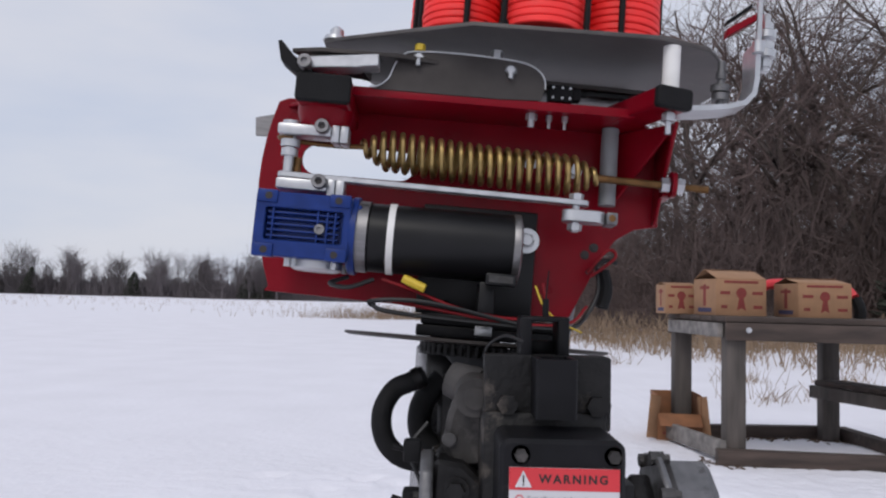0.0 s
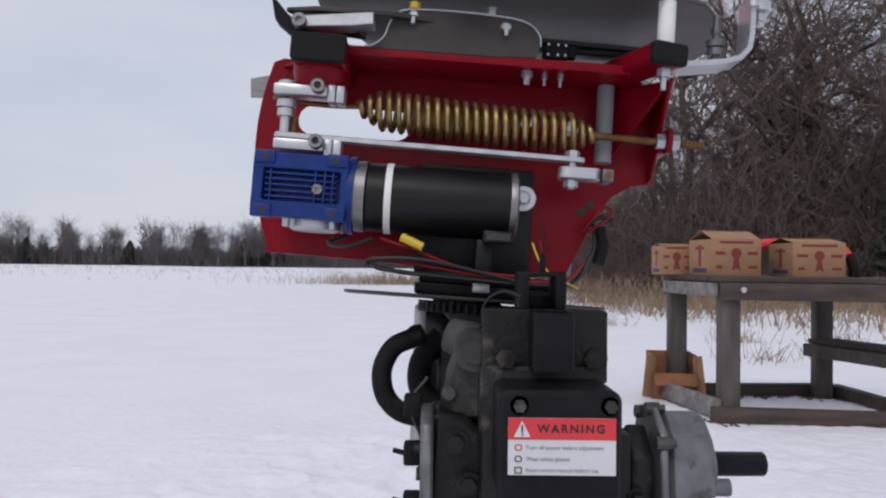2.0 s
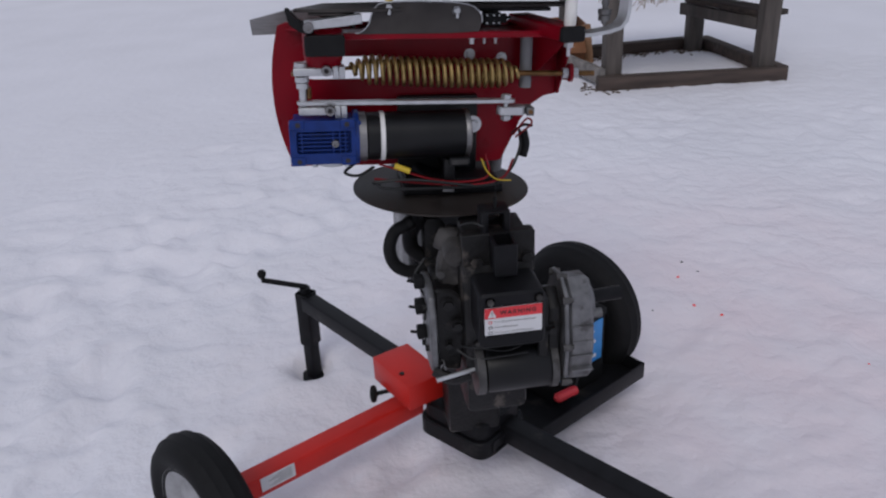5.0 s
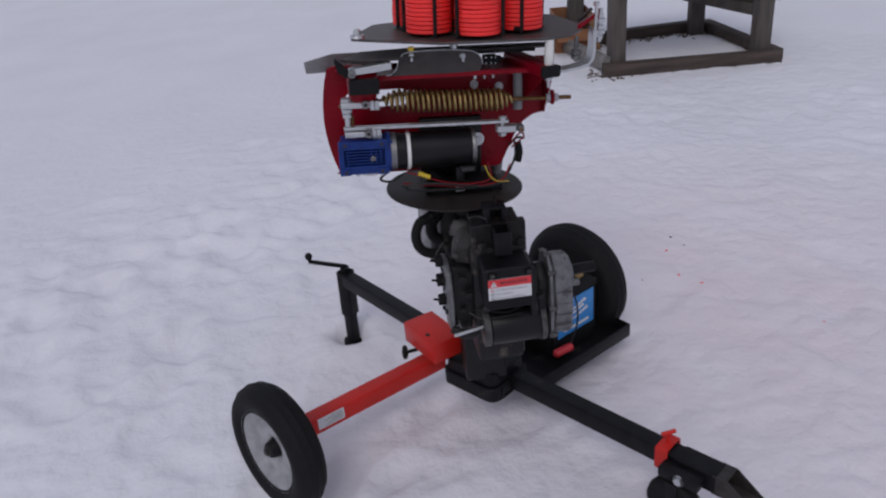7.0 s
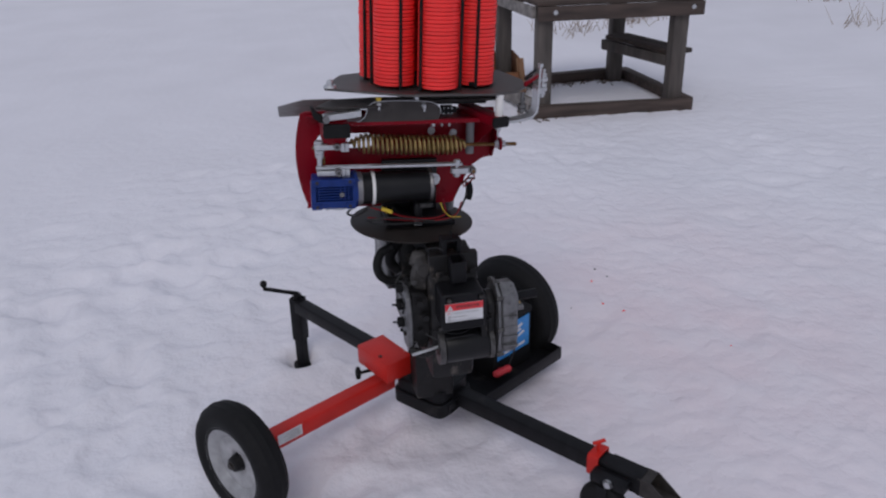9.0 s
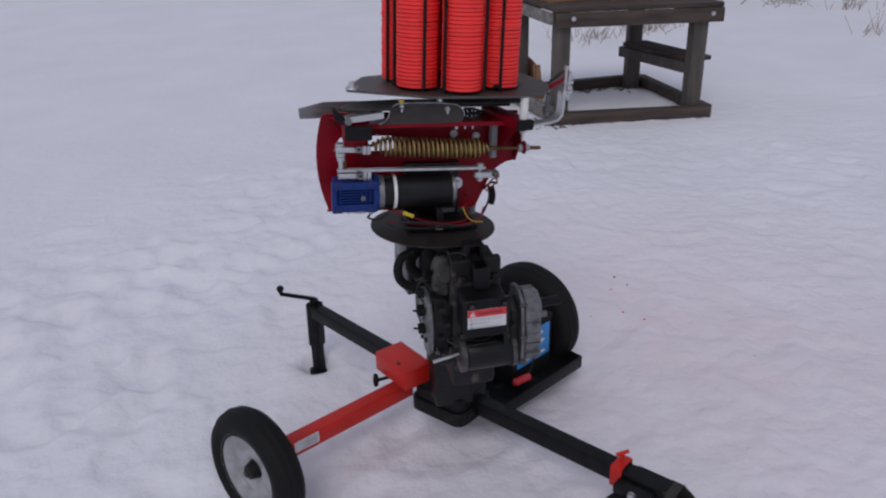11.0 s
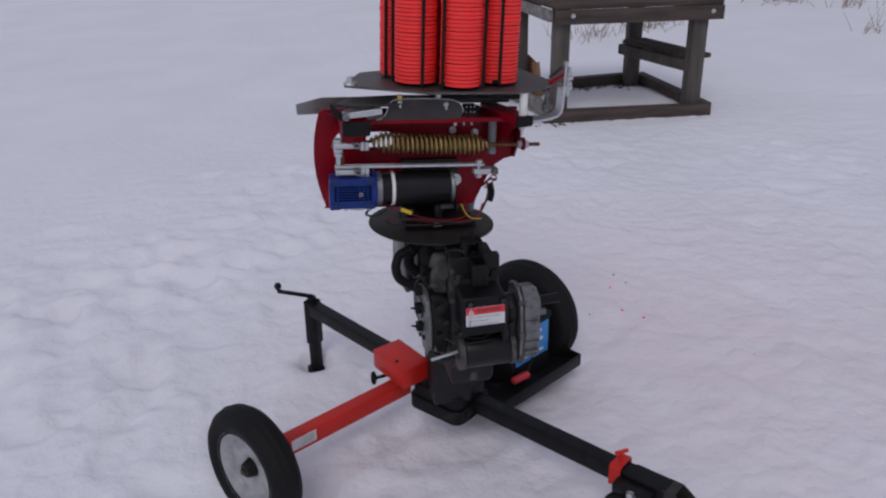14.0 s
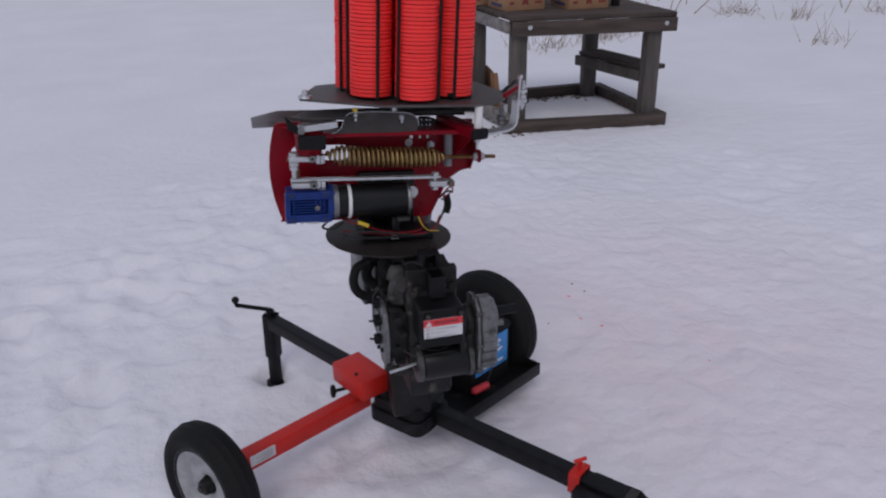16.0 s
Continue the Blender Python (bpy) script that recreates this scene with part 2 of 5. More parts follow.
def sweep(bm, pts, r, seg=8, closed=False):
    """A tube of radius r (a number or one for each point) along points."""
    pts = [Vector(p) for p in pts]
    n = len(pts)
    up, rings = None, []
    for i, p in enumerate(pts):
        d = (pts[(i + 1) % n] - pts[i - 1]) if (closed or 0 < i < n - 1) else (pts[1] - pts[0] if i == 0 else pts[-1] - pts[-2])
        d.normalize()
        if up is None:
            up = d.orthogonal().normalized()
        up = (up - d * up.dot(d)).normalized()
        side = d.cross(up)
        rr = r[i] if isinstance(r, (list, tuple)) else r
        rings.append([bm.verts.new(p + (up * math.cos(t) + side * math.sin(t)) * rr) for t in (2 * math.pi * k / seg for k in range(seg))])
    for i in range(n if closed else n - 1):
        a, b = rings[i], rings[(i + 1) % n]
        for k in range(seg):
            j = (k + 1) % seg
            bm.faces.new((a[k], a[j], b[j], b[k]))
    if not closed:
        bm.faces.new(rings[0][::-1])
        bm.faces.new(rings[-1])
    return bm


def smooth_path(pts, steps=6):
    """Points of a smooth line through the given ones."""
    pts = [Vector(p) for p in pts]
    ext = [pts[0] * 2 - pts[1]] + pts + [pts[-1] * 2 - pts[-2]]
    out = []
    for i in range(1, len(ext) - 2):
        a, b, c, d = ext[i - 1:i + 3]
        for k in range(steps):
            t = k / steps
            out.append(0.5 * ((2 * b) + (c - a) * t + (2 * a - 5 * b + 4 * c - d) * t * t + (3 * b - a - 3 * c + d) * t ** 3))
    return out + [pts[-1]]


def lathe(bm, profile, seg=32, axis="z", loop=False):
    """Turns (radius, height) pairs round an axis."""
    rings = []
    for r, h in profile:
        ring = []
        for i in range(seg):
            t = 2 * math.pi * i / seg
            c, s = r * math.cos(t), r * math.sin(t)
            ring.append(bm.verts.new({"z": (c, s, h), "x": (h, c, s), "y": (c, h, s)}[axis]))
        rings.append(ring)
    for a, b in zip(rings, rings[1:]):
        for i in range(seg):
            j = (i + 1) % seg
            bm.faces.new((a[i], a[j], b[j], b[i]))
    if loop:
        for i in range(seg):
            j = (i + 1) % seg
            bm.faces.new((rings[-1][i], rings[-1][j], rings[0][j], rings[0][i]))
        return bm
    bm.faces.new(rings[0][::-1])
    bm.faces.new(rings[-1])
    return bm


def prism(bm, outline, depth, plane="xz", at=0.0, holes=(), bevel=0.0):
    """A plate with an outline (and holes) in a plane, of some thickness across it."""
    sub = bmesh.new()
    edges = []
    for loop in (outline, *holes):
        vs = [sub.verts.new({"xz": (p[0], at, p[1]), "xy": (p[0], p[1], at), "yz": (at, p[0], p[1])}[plane]) for p in loop]
        edges += [sub.edges.new((vs[i], vs[(i + 1) % len(vs)])) for i in range(len(vs))]
    if holes:
        bmesh.ops.triangle_fill(sub, use_beauty=True, edges=edges)
    else:
        sub.faces.new(sub.verts[:])
    g = bmesh.ops.extrude_face_region(sub, geom=sub.faces[:])
    d = {"xz": V(0, depth, 0), "xy": V(0, 0, depth), "yz": V(depth, 0, 0)}[plane]
    bmesh.ops.translate(sub, vec=d, verts=[e for e in g["geom"] if isinstance(e, bmesh.types.BMVert)])
    bmesh.ops.recalc_face_normals(sub, faces=sub.faces)
    if bevel:
        sharp = [e for e in sub.edges if e.is_manifold and e.calc_face_angle(0) > 0.9]
        bmesh.ops.bevel(sub, geom=sharp, offset=bevel, segments=1, affect="EDGES")
    return join(bm, sub)


def rounded(x0, z0, x1, z1, r, n=5):
    out = []
    for cx, cz, a in ((x1 - r, z1 - r, 0), (x0 + r, z1 - r, 90), (x0 + r, z0 + r, 180), (x1 - r, z0 + r, 270)):
        for i in range(n + 1):
            t = radians(a + 90 * i / n)
            out.append((cx + r * math.cos(t), cz + r * math.sin(t)))
    return out


def bolt(bm, p, d, r=0.007, h=0.006, shank=0.0):
    """A hexagon head on p that stands out along d, with a shank behind it."""
    p, d = Vector(p), Vector(d).normalized()
    rod(bm, p, p + d * h, r, 6)
    rod(bm, p - d * 0.0015, p, r * 1.45, 14)
    if shank:
        rod(bm, p - d * shank, p, r * 0.5, 8)
    return bm


def words(name, text, size, material, parent, m, bold=0.0, space=1.0):
    cu = bpy.data.curves.new(name, "FONT")
    cu.body, cu.size, cu.extrude, cu.align_x, cu.align_y, cu.offset, cu.space_character = text, size, 0.0002, "LEFT", "CENTER", bold, space
    tmp = bpy.data.objects.new(name, cu)
    scene.collection.objects.link(tmp)
    bpy.context.view_layer.update()
    me = bpy.data.meshes.new_from_object(tmp.evaluated_get(bpy.context.evaluated_depsgraph_get()))
    bpy.data.objects.remove(tmp)
    me.materials.append(material)
    ob = new(name, me)
    ob.parent, ob.matrix_basis = parent, m
    return ob


def wpart(name, bm, material, parent, label="", smooth=35, top=None):
    """A part built in world coordinates."""
    inv = (top or parent).matrix_basis.inverted()
    bmesh.ops.transform(bm, matrix=inv, verts=bm.verts)
    return part(name, bm, material, parent, label, None, smooth)


# ---- ground ----
rng = random.Random(7)
PRINTS = []
for k in range(260):
    t = rng.random()
    if k < 120:
        x, y = -2.3 + 2.2 * t + rng.gauss(0, 0.25), 1.0 + 1.7 * t + rng.gauss(0, 0.45)
    elif k < 190:
        x, y = rng.uniform(-1.6, 0.2), rng.uniform(-0.5, 1.4)
    else:
        x, y = rng.uniform(0.9, 3.6), rng.uniform(0.2, 3.4)
    PRINTS.append((x, y, rng.uniform(0, 3.14), rng.uniform(0.7, 1.25), rng.uniform(0.008, 0.024) * (0.6 if k >= 190 else 1)))


def ground(x, y):
    d = math.hypot(x - 0.1, y - 0.5)
    h = 0.03 * noise.noise((x * 0.5, y * 0.5, 0)) * min(1, d / 2)
    if d < 9:
        rough = max(0.3, 1.0 - 0.45 * max(0, d - 2.1)) if x < 0.6 else 0.8
        h += rough * (0.007 * noise.noise((x * 2.6, y * 2.6, 4)) + 0.008 * noise.noise((x * 6.5, y * 6.5, 9)) + 0.008 * noise.noise((x * 13, y * 13, 3)) + 0.005 * noise.noise((x * 24, y * 24, 8)) + 0.011 * max(0, noise.noise((x * 17, y * 17, 50)) - 0.22) + 0.012 * max(0, noise.noise((x * 9, y * 9, 30)) - 0.2))
        for px, py, a, s, depth in PRINTS:
            dx, dy = x - px, y - py
            if abs(dx) < 0.3 and abs(dy) < 0.3:
                c, q = math.cos(a), math.sin(a)
                e = ((dx * c + dy * q) / (0.12 * s)) ** 2 + ((dy * c - dx * q) / (0.07 * s)) ** 2
                h += depth * (-math.exp(-e * e) + 0.2 * math.exp(-((math.sqrt(e) - 1.5) ** 2) * 4) * (1 + 0.6 * noise.noise((x * 14, y * 14, 1))))
    elif d > 12:
        h += 0.12 * noise.noise((x * 0.06, y * 0.06, 2)) * min(1, (d - 12) / 20)
    # a shallow melt pit round the jack's foot
    e = ((x + 0.285) / 0.046) ** 2 + ((y - 1.08) / 0.046) ** 2
    h += 0.03 * math.exp(-e / 14) - 0.085 * math.exp(-e)
    return h


def spread(lo, hi, step, far):
    out, s = [lo + i * step for i in range(int((hi - lo) / step) + 1)], step
    while out[-1] < far:
        s *= 1.13
        out.append(out[-1] + s)
    s = step
    while out[0] > -far:
        s *= 1.13
        out.insert(0, out[0] - s)
    return out


xs, ys = spread(-2.6, 3.6, 0.02, 700), spread(-1.2, 4.6, 0.02, 700)
verts = [(x, y, ground(x, y)) for y in ys for x in xs]
nx = len(xs)
faces = [(j * nx + i, j * nx + i + 1, (j + 1) * nx + i + 1, (j + 1) * nx + i) for j in range(len(ys) - 1) for i in range(nx - 1)]
me = bpy.data.meshes.new("ground")
me.from_pydata(verts, [], faces)
me.materials.append(SNOW)
me.shade_smooth()
tagged(new("ground", me), "trampled white snow over a wide open field", "snow", kind="structure")


# ---- bare trees, thicket and far woods ----
def twig_mesh(name, strokes, material):
    """Many thin three-sided tapered sticks: (points, radius at the foot, radius at the tip)."""
    vs, fs = [], []
    for pts, r0, r1 in strokes:
        base = len(vs)
        n = len(pts)
        for i, p in enumerate(pts):
            r = r0 + (r1 - r0) * i / (n - 1)
            d = (pts[min(i + 1, n - 1)] - pts[max(i - 1, 0)]).normalized()
            a = d.orthogonal().normalized()
            b = d.cross(a)
            for t in (0, 2.094, 4.189):
                vs.append(p + (a * math.cos(t) + b * math.sin(t)) * r)
        for i in range(n - 1):
            for k in range(3):
                j = (k + 1) % 3
                fs.append((base + 3 * i + k, base + 3 * i + j, base + 3 * i + 3 + j, base + 3 * i + 3 + k))
    m = bpy.data.meshes.new(name)
    m.from_pydata(vs, [], fs)
    m.materials.append(material)
    m.shade_smooth()
    return m


def grow(p, d, length, r, level, heavy, light, rg):
    pts, q = [p], p
    n = 5 if level < 3 else 3
    for i in range(n):
        d = (d + V(rg.gauss(0, 0.16), rg.gauss(0, 0.16), rg.gauss(0.02, 0.1))).normalized()
        q = q + d * (length / n)
        pts.append(q)
    (heavy if level < 2 else light).append((pts, r, r * 0.45))
    if level >= 4:
        return
    for k in range((6, 6, 5, 4)[level]):
        f = rg.uniform(0.3 if level == 0 else 0.15, 1.0)
        a = pts[min(int(f * n), n - 1)].lerp(pts[min(int(f * n) + 1, n)], f * n - int(f * n))
        side = V(rg.gauss(0, 1), rg.gauss(0, 1), rg.gauss(0.25, 0.5)).normalized()
        grow(a, (d * 0.55 + side * 0.8).normalized(), length * rg.uniform(0.42, 0.7), r * rg.uniform(0.35, 0.5), level + 1, heavy, light, rg)


def bare_tree(x, y, height, seed, lean):
    rg = random.Random(seed)
    heavy, light = [], []
    grow(V(0, 0, -0.1), V(lean, 0, 1).normalized(), height * 0.62, height * 0.016, 0, heavy, light, rg)
    t = thing("bare_tree", pose(x, y, ground(x, y)), "leafless grey-brown tree at the edge of the snow field", "tree", "leafless trees by the field")
    for name, strokes, m in (("trunk", heavy, BARK), ("crown", light, TWIG)):
        ob = new(name, twig_mesh(name, strokes, m))
        ob.parent = t


for i, (x, y, h, lean) in enumerate(((5.2, 25, 11, 0.1), (7.4, 23, 12, -0.1), (9.3, 26, 13, 0.05), (10.6, 22.5, 12, -0.25), (12.6, 24, 14, 0.1),
                                     (14.2, 22, 12, -0.2), (16.5, 25, 13, 0.0), (18.5, 23, 12, -0.1), (8.3, 29, 13, 0.1), (13.4, 29, 14, -0.1),
                                     (6.3, 31, 11, 0.0), (21.5, 25, 13, 0.1), (10.2, 33, 14, 0.0), (15.4, 31, 14, 0.1), (12.0, 27, 13, -0.2), (17.2, 28, 14, -0.1), (7.8, 27, 12, 0.2), (20, 30, 14, 0), (11.4, 20.5, 12, 0.15), (14.9, 20, 12, -0.15), (16.2, 21.5, 13, 0.1), (9.9, 21, 11, 0.2))):
    bare_tree(x, y, h, 40 + i, lean)

rg = random.Random(5)
strokes = []
for k in range(56000):
    x = rg.uniform(4.2, 30)
    y = rg.uniform(18.6, 33) + max(0, 7 - x) * 1.4
    top = (rg.uniform(1.0, 6.5) if k % 3 else rg.uniform(4, 12.5)) * min(1, 0.45 + (x - 4.2) / 6)
    z0 = rg.uniform(0, top * 0.7)
    a = V(x, y, z0)
    d = V(rg.gauss(0, 0.5), rg.gauss(0, 0.4), rg.uniform(0.1, 1)).normalized()
    L = rg.uniform(0.7, 2.2)
    b = a + d * L * 0.5
    c = b + (d + V(rg.gauss(0, 0.4), rg.gauss(0, 0.4), rg.gauss(-0.1, 0.3))).normalized() * L * 0.5
    strokes.append(([a, b, c], rg.uniform(0.006, 0.018), 0.003))
tagged(new("thicket", twig_mesh("thicket", strokes, TWIG)), "dense brown thicket of bare winter brush", "thicket", kind="stuff")

strokes = []
for k in range(230):
    x = rg.uniform(-135, 45)
    y = 150 + rg.uniform(-6, 14)
    h = rg.choice((4.5, 6, 7.5, 8.5, 9)) * rg.uniform(0.75, 1.1)
    strokes.append(([V(x, y, -0.5), V(x + rg.gauss(0, 0.3), y, h * 0.55)], 0.16, 0.07))
    for j in range(130):
        z = rg.uniform(0.2, 0.8) * h
        s = rg.uniform(0.25, 0.5) * h * 0.75
        a = V(x + rg.gauss(0, h * 0.07), y + rg.gauss(0, 0.6), z)
        d = V(rg.gauss(0, 0.55), rg.gauss(0, 0.3), rg.uniform(0.35, 1)).normalized()
        strokes.append(([a, a + d * s * 0.5, a + d * s + V(rg.gauss(0, 0.15), 0, -0.1)], 0.036, 0.012))
for k in range(20000):
    a = V(rg.uniform(-140, 50), 146 + rg.uniform(0, 12), -0.3)
    d = V(rg.gauss(0, 0.5), 0, 1).normalized()
    strokes.append(([a, a + d * rg.uniform(0.8, 4.2)], 0.13, 0.05))
tagged(new("far_woods", twig_mesh("far_woods", strokes, HAZY_TWIG)), "distant leafless treeline along the far field edge", "woods", kind="stuff")


def cedar(x, y, h, w, seed):
    rg = random.Random(seed)
    t = thing("cedar_tree", pose(x, y, ground(x, y)), "dark evergreen cedar among bare trees", "tree", "dark cedars")
    bm = bmesh.new()
    rod(bm, (0, 0, -0.2), (0, 0, h * 0.9), h * 0.02, 8, h * 0.004)
    part("trunk", bm, BARK, t)
    st = []
    for k in range(2600):
        f = rg.random() ** 1.4
        z, r = h * (0.05 + 0.93 * f), w * (1 - f) ** 0.8 * rg.uniform(0.25, 1.0)
        a = rg.uniform(0, 6.283)
        p = V(r * math.cos(a), r * math.sin(a), z)
        d = V(math.cos(a) + rg.gauss(0, 0.4), math.sin(a) + rg.gauss(0, 0.4), rg.gauss(0.5, 0.4)).normalized()
        L = h * rg.uniform(0.025, 0.06)
        st.append(([p, p + d * L], L * 0.28, L * 0.03))
    ob = new("crown", twig_mesh("crown", st, CEDAR))
    ob.parent = t


cedar(12.2, 18.6, 6.6, 1.6, 3)
cedar(17.5, 22.0, 6.0, 1.9, 4)
for i, (x, h) in enumerate(((-57, 4.6), (-36, 5.2), (-32.5, 5.6), (-76, 5.0), (-83, 4.8))):
    cedar(x, 147, h, 2.2, 20 + i)

strokes = []
for k in range(15500):
    if k < 12500:
        x = rg.uniform(2.6, 26)
        y = (17.0 + rg.gauss(0, 1.0) if k % 5 < 3 else 13.6 + rg.gauss(0, 1.5)) + max(0, x - 12) * 0.15 + max(0, 5 - x) * 2.5
        L = rg.uniform(0.25, 0.95) * (1.0 if x > 3.5 else 0.6)
    elif k < 14000:
        x, y = rg.gauss(-1.2, 2.6), rg.gauss(36, 1.2)
        L = rg.uniform(0.2, 0.8)
    else:
        x, y = rg.uniform(-60, 6), rg.uniform(38, 125)
        L = rg.uniform(0.1, 0.4)
    if k < 12500 and noise.noise((x * 0.7, y * 0.5, 5)) < rg.uniform(-0.5, 0.35):
        continue
    a = V(x, y, ground(x, y) - 0.02)
    d = V(rg.gauss(0, 0.35), rg.gauss(0, 0.35), 1).normalized()
    strokes.append(([a, a + d * L * 0.6, a + d * L + V(rg.gauss(0, 0.12), rg.gauss(0, 0.1), -0.03)], 0.009 if y < 37 else 0.014, 0.003))
for cx, cy, cn in ((3.3, 7.4, 60), (4.3, 7.7, 60), (3.8, 9.3, 70), (5.2, 9.6, 60), (6.5, 6.55, 22), (6.9, 9.0, 50), (2.7, 11.8, 50), (7.4, 8.3, 30), (9.0, 8.4, 40)):
    for k in range(cn):
        x, y = cx + rg.gauss(0, 0.2), cy + rg.gauss(0, 0.14)
        a = V(x, y, ground(x, y) - 0.01)
        d = V(rg.gauss(0, 0.5), rg.gauss(0, 0.5), 1).normalized()
        L = rg.uniform(0.08, 0.3)
        strokes.append(([a, a + d * L * 0.6, a + d * L], 0.004, 0.0015))
tagged(new("dry_grass", twig_mesh("dry_grass", strokes, GRASS)), "dry tan grass standing out of the snow", "grass", kind="stuff")


# ---- table, bench and boxes ----
def plank(lo, hi, bevel=0.006):
    return box(bmesh.new(), lo, hi, bevel)


def beam(a, b, w, h):
    """A timber of width w and height h from a to b."""
    a, b = Vector(a), Vector(b)
    d = b - a
    m = Matrix.Translation(a) @ Matrix.Rotation(math.atan2(d.y, d.x), 4, "Z")
    return box(bmesh.new(), (0, -w / 2, -h / 2), (math.hypot(d.x, d.y), w / 2, h / 2), 0.006, m)


FL, FR, BR, BL = V(1.74, 4.1, 0), V(3.02, 3.95, 0), V(2.95, 5.1, 0), V(1.66, 5.02, 0)
table = thing("wooden_table", Matrix.Translation((2.4, 4.65, 0)), "weathered grey-brown timber table standing in the snow", "table")
for k in range(5):
    f0, f1 = k / 5 + 0.004, (k + 1) / 5 - 0.004
    bm = bmesh.new()
    prism(bm, [tuple(p)[:2] for p in (FL.lerp(BL, f0), FR.lerp(BR, f0), FR.lerp(BR, f1), FL.lerp(BL, f1))], 0.035, "xy", 0.845, bevel=0.004)
    wpart("tabletop_board", bm, WOOD_FLAT, table)
up = V(0, 0, 0.79)
wpart("front_apron", beam(FL + up + V(0.0, 0.0, 0), FR + up, 0.04, 0.105), WOOD_FLAT, table)
wpart("side_apron", beam(FL + up + V(-0.015, 0.04, 0.005), BL + up + V(0, -0.04, 0.005), 0.038, 0.085), PALE_WOOD, table, "pale bleached side board")
wpart("rear_apron", beam(BL + up, BR + up, 0.04, 0.1), WOOD_FLAT, table)
wpart("side_apron", beam(FR + up + V(0, 0.04, 0), BR + up + V(0, -0.04, 0), 0.038, 0.1), WOOD, table)
for p in (V(1.815, 4.17, 0), V(2.87, 4.04, 0), V(2.79, 5.0, 0), V(1.73, 4.95, 0)):
    bm = box(bmesh.new(), (p.x - 0.06, p.y - 0.05, -0.05), (p.x + 0.06, p.y + 0.05, 0.842), 0.008)
    wpart("leg", bm, WOOD, table)
for a, b, z in ((FL, FR, 0.045), (BL, BR, 0.05), (FR, BR, 0.05)):
    wpart("ground_sill", beam(a + V(-0.05, 0, z), b + V(-0.03, 0, z), 0.09, 0.09), WOOD_FLAT, table)
wpart("ground_sill", beam(V(1.74, 4.12, 0.08), V(1.6, 4.9, 0.1), 0.04, 0.11), PALE_WOOD, table, "pale side board near the ground")
bm = bmesh.new()
bolt(bm, (1.87, 4.063, 0.8), (-0.1, -1, 0), 0.012, 0.008)
wpart("bolt", bm, ZINC, table)
bm = bmesh.new()
bolt(bm, (2.93, 3.94, 0.8), (-0.1, -1, 0), 0.012, 0.008)
wpart("bolt", bm, ZINC, table)

# a seat board on a rail between the table's end legs
for k in range(2):
    wpart("seat_board", beam(V(2.69 + 0.115 * k, 4.9, 0.425), V(2.9 + 0.115 * k, 4.125, 0.425), 0.11, 0.035), WOOD_FLAT, table)
wpart("seat_rail", beam(V(2.62, 4.885, 0.365), V(2.84, 4.115, 0.365), 0.045, 0.085), WOOD, table)

pile = bmesh.new()
for k in range(520):
    t = rg.random()
    p = V(1.6 + 1.4 * t + rg.gauss(0, 0.06), (4.13 - 0.1 * t if k % 3 else 4.98) + rg.gauss(0, 0.05), 0.0)
    p.z = ground(p.x, p.y) + 0.004
    s = rg.uniform(0.003, 0.012)
    box(pile, (-s * rg.uniform(1, 3), -s * 0.5, -0.003), (s, s * 0.5, 0.003), 0, Matrix.Translation(p) @ pose(0, 0, 0, rg.uniform(-25, 25), rg.uniform(-25, 25), rg.uniform(0, 360)))
single("leaf_litter", pile, SOIL, pose(0, 0, 0), "brown dead leaves and grass under the table", "leaf litter", kind="stuff")


